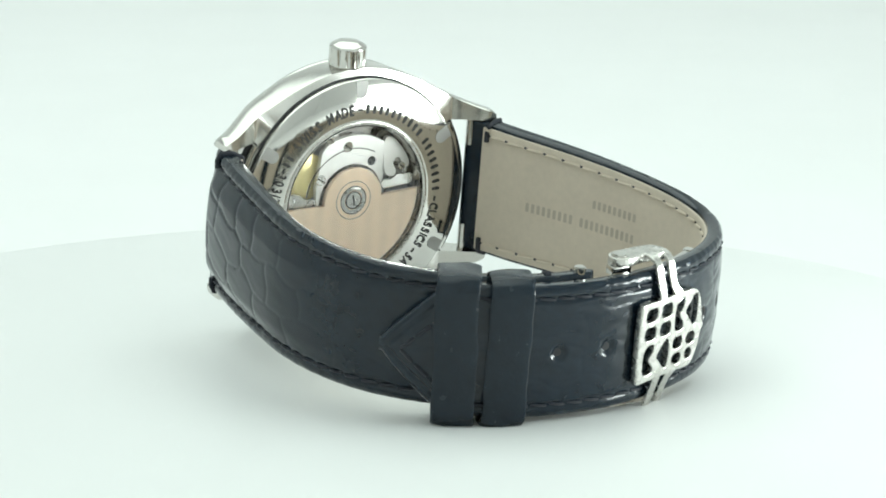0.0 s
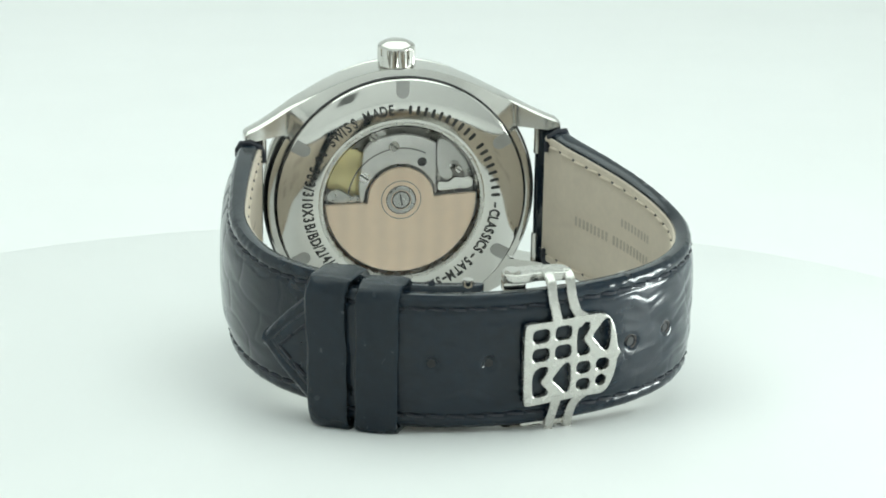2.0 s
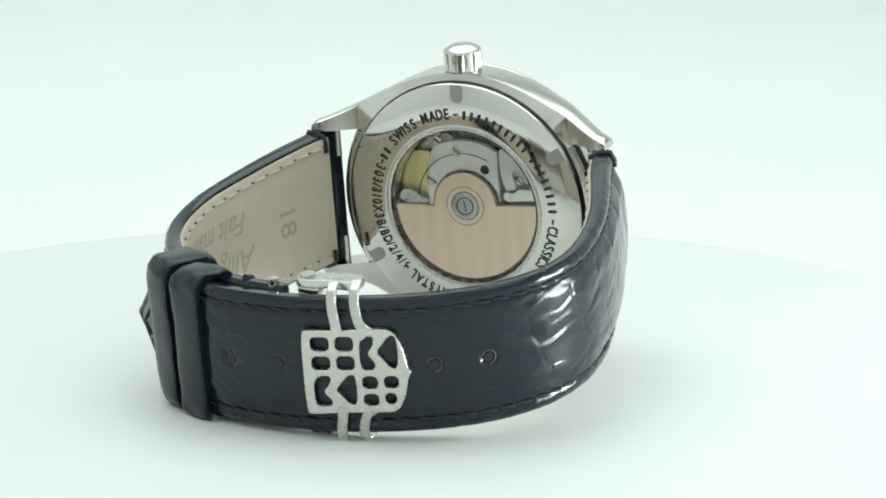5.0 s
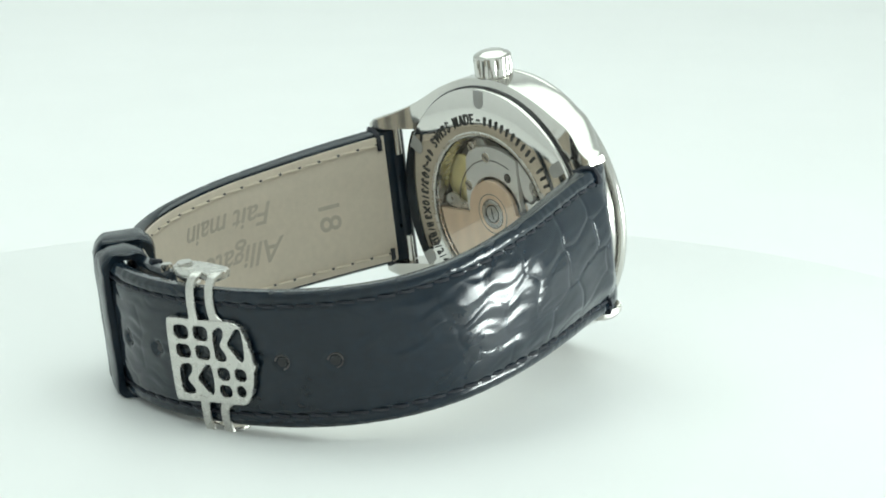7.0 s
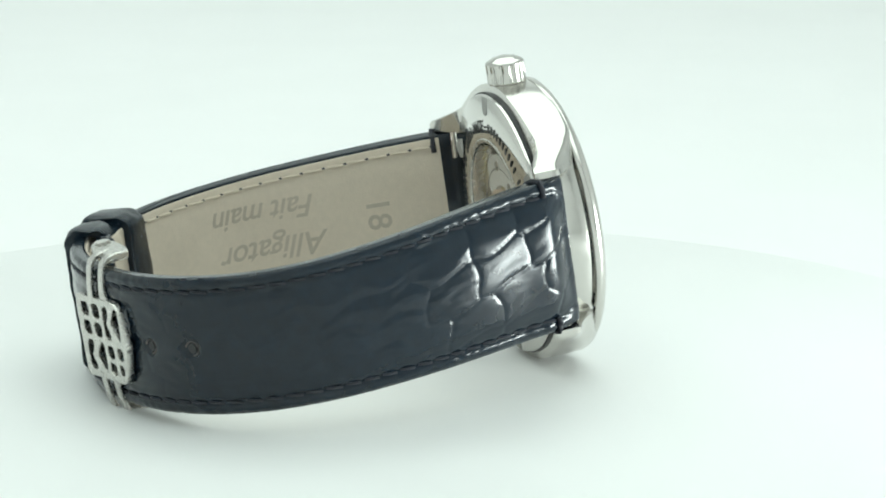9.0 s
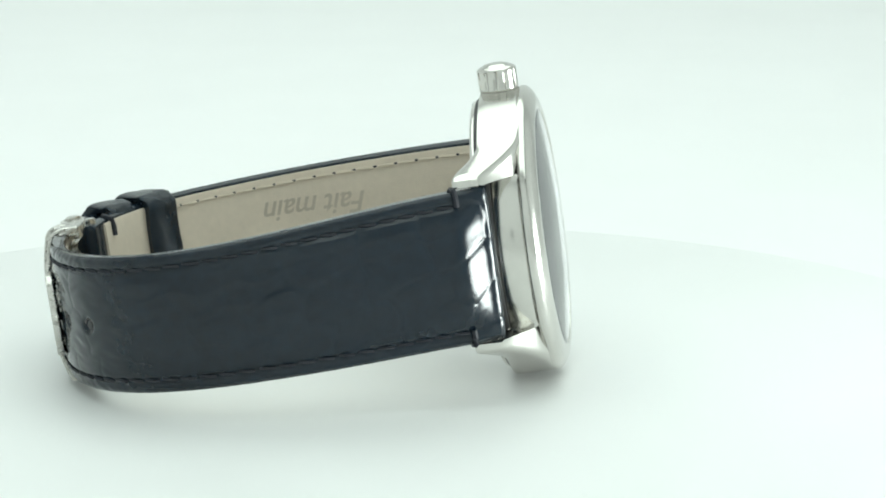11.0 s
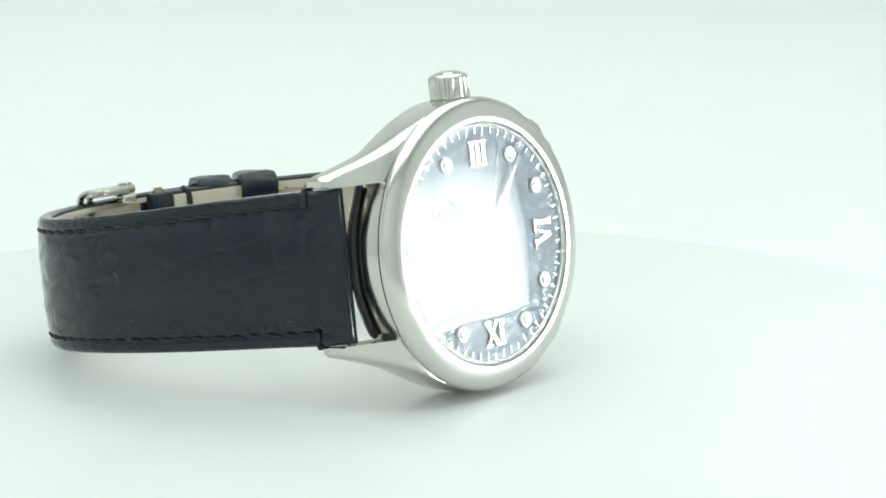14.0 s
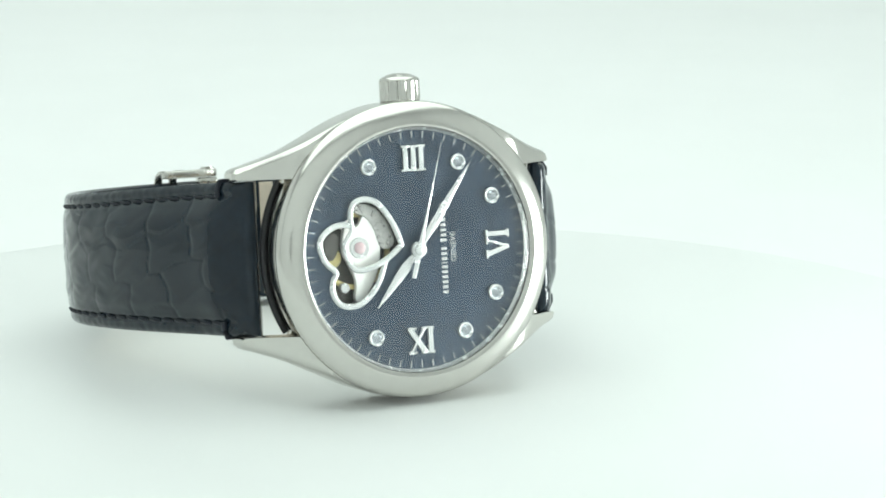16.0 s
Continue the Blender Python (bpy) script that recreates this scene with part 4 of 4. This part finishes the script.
    part("bridge_step", on_back(shape2d([arc(6.9, 62, 172, 30) + list(reversed(arc(6.75, 62, 172, 30)))], 0.12), -5.24), DARKPLATE, mov)
    part("side_bridge", on_back(shape2d([soften([(-9.5, 1.1), (-9.5, -0.3), (-5.3, -0.4), (-5.4, 0.5), (-6.6, 0.3), (-8.0, 1.5)], 1)], 0.4, 0.06), -4.9), MIDPLATE, mov)
    part("reversing_wheel", lathe([(0, -4.3), (3.1, -4.3), (3.25, -4.2), (3.25, -3.9), (0, -3.9)], 60, center=(-6.6, 0, 3.3), bump=lambda a, r, y: 0.015 * math.cos(40 * a) if r > 3 else 0), BRASS, mov, "yellow brass wheel")
    part("balance_wheel", lathe([(2.0, -4.25), (2.0, -4.0), (1.6, -4.0), (1.6, -4.25)], 40, center=(7.0, 0, 2.4)), PLATE, mov)
    for x, z, r in ((-0.9, 7.1, 0.75), (-4.7, 3.0, 0.75), (-3.6, 8.3, 0.6), (7.6, 3.6, 0.5)):
        sc = part("screw", lathe([(0, -5.35), (r * 0.85, -5.35), (r, -5.25), (r, -5.0), (0, -5.0)], 24, center=(x, 0, z)), STEEL, mov, "polished slotted screw")
        part("slot", box((r * 1.7, 0.06, 0.18), Matrix.Translation((x, -5.36, z)) @ Matrix.Rotation(radians(35), 4, "Y")), ENGRAVE, sc, smooth=False)
    part("jewel_hole", lathe([(0, -5.36), (0.55, -5.36), (0.6, -5.32), (0.68, -5.0), (0, -5.0)], 28, center=(2.8, 0, 4.85)), ENGRAVE, mov, "dark round hole")
    rng = random.Random(5)
    for i in range(16):
        a = radians(rng.uniform(15, 165))
        r = rng.uniform(6.8, 9.2)
        part("gear", lathe([(0, -4.3 + 0.02 * i), (rng.uniform(0.5, 1.1), -4.3 + 0.02 * i), (0.6, -3.7), (0, -3.7)], 20, center=(r * math.cos(a), 0, r * math.sin(a))), (PLATE, STEEL, DARKPLATE, STEEL)[i % 4], mov)


def crown(watch):
    flute = lambda a, r, y: -0.085 * max(0.0, math.cos(12 * a)) ** 2 if r > 2.1 and 0.53 < y < 2.73 else 0.0
    prof = [(0, -0.6), (1.5, -0.6), (1.5, 0.1), (2.15, 0.15), (2.34, 0.32), (2.4, 0.44), (2.4, 0.5), (2.4, 0.58), (2.4, 1.6), (2.4, 2.66), (2.4, 2.76), (2.36, 2.9), (2.2, 3.08), (1.9, 3.25), (1.7, 3.3), (1.5, 3.45), (0.8, 3.62), (0, 3.66)]
    bm = lathe(prof, 144, bump=flute)
    bm.transform(Matrix.Translation((-0.35, -3.35, 17.03)) @ Matrix.Rotation(radians(90), 4, "X"))
    part("crown", bm, STEEL, watch, "fluted polished steel winding crown")


def strap_half(watch, path, side, long_half, seed):
    rng = np.random.default_rng(seed)
    name = "strap"
    st = part(name, strap_mesh(path, side, long_half, rng), LEATHER, watch, "glossy navy alligator leather strap half")
    part("lining", lining_mesh(path, side, long_half), LINING, st, "smooth beige leather lining")
    part("stitching", stitches(path, side, long_half, True), THREAD, st, "dark blue stitched seam")
    part("lining_stitching", stitches(path, side, long_half, False), THREAD_BEIGE, st, "beige stitched seam")
    part("seam_line", needle_marks(path, side, long_half), THREAD, st)
    if long_half:
        bars = [shape2d([rounded(x, x + 0.5, -0.62, 0.62, 0.1, 1)], 0.02) for x in np.arange(-8.6, 8.6, 0.85) if abs(x + 1.2) > 0.5]
        part("stamped_line", on_lining(merge(bars), path, side, True, 20.0, -0.6, 0), STAMP, st, "faint stamped marks in the lining", smooth=False)
        bars = [shape2d([rounded(x, x + 0.5, -0.55, 0.55, 0.1, 1)], 0.02) for x in np.arange(-3.5, 3.5, 0.85)]
        part("stamped_line", on_lining(merge(bars), path, side, True, 25.2, 2.3, 0), STAMP, st, "faint stamped marks in the lining", smooth=False)
    else:
        for text, size, slope, arc, z, turn in (("18", 4.4, 0.0, 13.2, -0.2, 90), ("Alligator", 4.3, 0.35, 28.0, -2.4, 0), ("Fait main", 4.0, 0.35, 28.8, 2.6, 0)):
            for letter in letters_of(lettering(text, size, 0.02, 0.055)):
                letter.transform(Matrix(((1, slope, 0, 0), (0, 1, 0, 0), (0, 0, 1, 0), (0, 0, 0, 1))))
                part("stamped_letter", on_lining(letter, path, side, False, arc, z, turn), STAMP, st, smooth=False)
    if long_half:
        s, p, t = sweep_frame(path, 0.1)
        n = outward(t, side)
        for h in HOLES:
            i = int(np.argmin(((p - np.array(h)) ** 2).sum(1)))
            a, b = p[i] + n[i] * -0.7, p[i] + n[i] * (-0.18 if h in HOLES[:2] else -0.05)
            part("punched_hole", rod((a[0], a[1], -0.85), (b[0], b[1], -0.85), 0.62, 18), BLACK, st, "small dark punched hole")
            if h in HOLES[2:]:
                ring = [(b[0] + t[i][0] * 0.85 * math.cos(k) - n[i][0] * 0.0, b[1] + t[i][1] * 0.85 * math.cos(k), -0.85 + 0.85 * math.sin(k)) for k in np.linspace(0.2, 4.6, 16)]
                part("frayed_rim", tube(ring, 0.11, 6), WORN, st, "frayed beige leather at a used hole")
    return st


def wristwatch():
    watch = tagged(new("wristwatch"), "steel wristwatch with navy alligator strap lying on its side", "wristwatch")
    case = part("case", case_mesh(), CASE_STEEL, watch, "polished steel case with four lugs")
    case.data.polygons.foreach_set("use_smooth", [True] * len(case.data.polygons))
    case.data.set_sharp_from_angle(angle=radians(38))
    part("bezel", lathe([(17.3, -1.05), (17.42, -0.9), (17.45, -0.55), (17.3, -0.1), (16.8, 0.35), (16.0, 0.72), (15.2, 0.95), (14.7, 1.0), (14.45, 0.92), (14.35, 0.7), (14.35, -0.4), (16.4, -1.0)], 160), BEZEL_STEEL, watch, "wide rounded polished steel bezel")
    glass = part("crystal", lathe([(0, 1.8), (3.5, 1.745), (7, 1.58), (10.5, 1.3), (13.5, 0.97), (14.25, 0.88), (14.45, 0.8), (14.45, 0.4), (10, 0.85), (5, 1.12), (0, 1.2)], 128), GLASS, watch, "slightly domed clear sapphire crystal")
    glass.visible_shadow = False
    for x in (1, -1):
        arc = [(x * 17.35 * math.cos(a), -4.85, 17.35 * math.sin(a)) for a in np.linspace(-0.53, 0.53, 30)]
        rim = [(16.3, -5.3), (17.1, -5.3), (17.4, -5.4), (17.45, -5.6), (17.3, -5.85), (17.0, -5.95), (16.3, -5.95)]
        verts = [(x * r * math.cos(a), y, r * math.sin(a)) for a in np.linspace(-0.53, 0.53, 30) for r, y in rim]
        n = len(rim)
        faces = [(i * n + k, i * n + (k + 1) % n, (i + 1) * n + (k + 1) % n, (i + 1) * n + k) for i in range(29) for k in range(n)]
        part("rear_rim", bm_data(verts, faces + [tuple(range(n)), tuple(29 * n + k for k in range(n))]), STEEL, watch)
        # black tube that follows the case's arc from lug to lug
        part("lug_gap_tube", tube(arc, 0.42, 12, up=(0, 1, 0)), BLACK, watch, "dark curved tube between the lugs")
    dial_parts(watch)
    caseback(watch)
    crown(watch)
    for x in (-17.9, 17.9):
        for z in (-1, 1):
            part("spring_bar", rod((x, -6.0, 5.5 * z), (x, -6.0, 9.6 * z), 0.5, 12), STEEL, watch)
    long_half = strap_half(watch, LONG_PATH, 1, True, 3)
    short_half = strap_half(watch, SHORT_PATH, -1, False, 8)
    length = at_arc(LONG_PATH, 1, 0)[3]
    for arc, inner, seed, lean in ((length - 8.7, -6.3, 2.0, 0.25), (length - 14.7, -4.9, 11.0, -0.1)):
        part("strap_keeper", keeper_mesh(arc, 5.0, inner, seed, lean), LEATHER_EDGE, watch, "navy leather keeper loop round the strap")
    clasp(watch)
    return watch


TABLE = turntable()
WATCH = wristwatch()

# ---- what moves: the turntable and the watch on it ----
REST = pose(0.0079043, 0.019776, 0.0181197, 8.4976, -0.7582, -8.6411)
RATE, START = -11.7752, 41.2109


def motions():
    times = [0.5 * k for k in range(33)]
    turn = {t: Matrix.Rotation(radians(START + RATE * t), 4, "Z") for t in times}
    walk(TABLE, [(t, turn[t]) for t in times])
    walk(WATCH, [(t, turn[t] @ REST) for t in times])


motions()
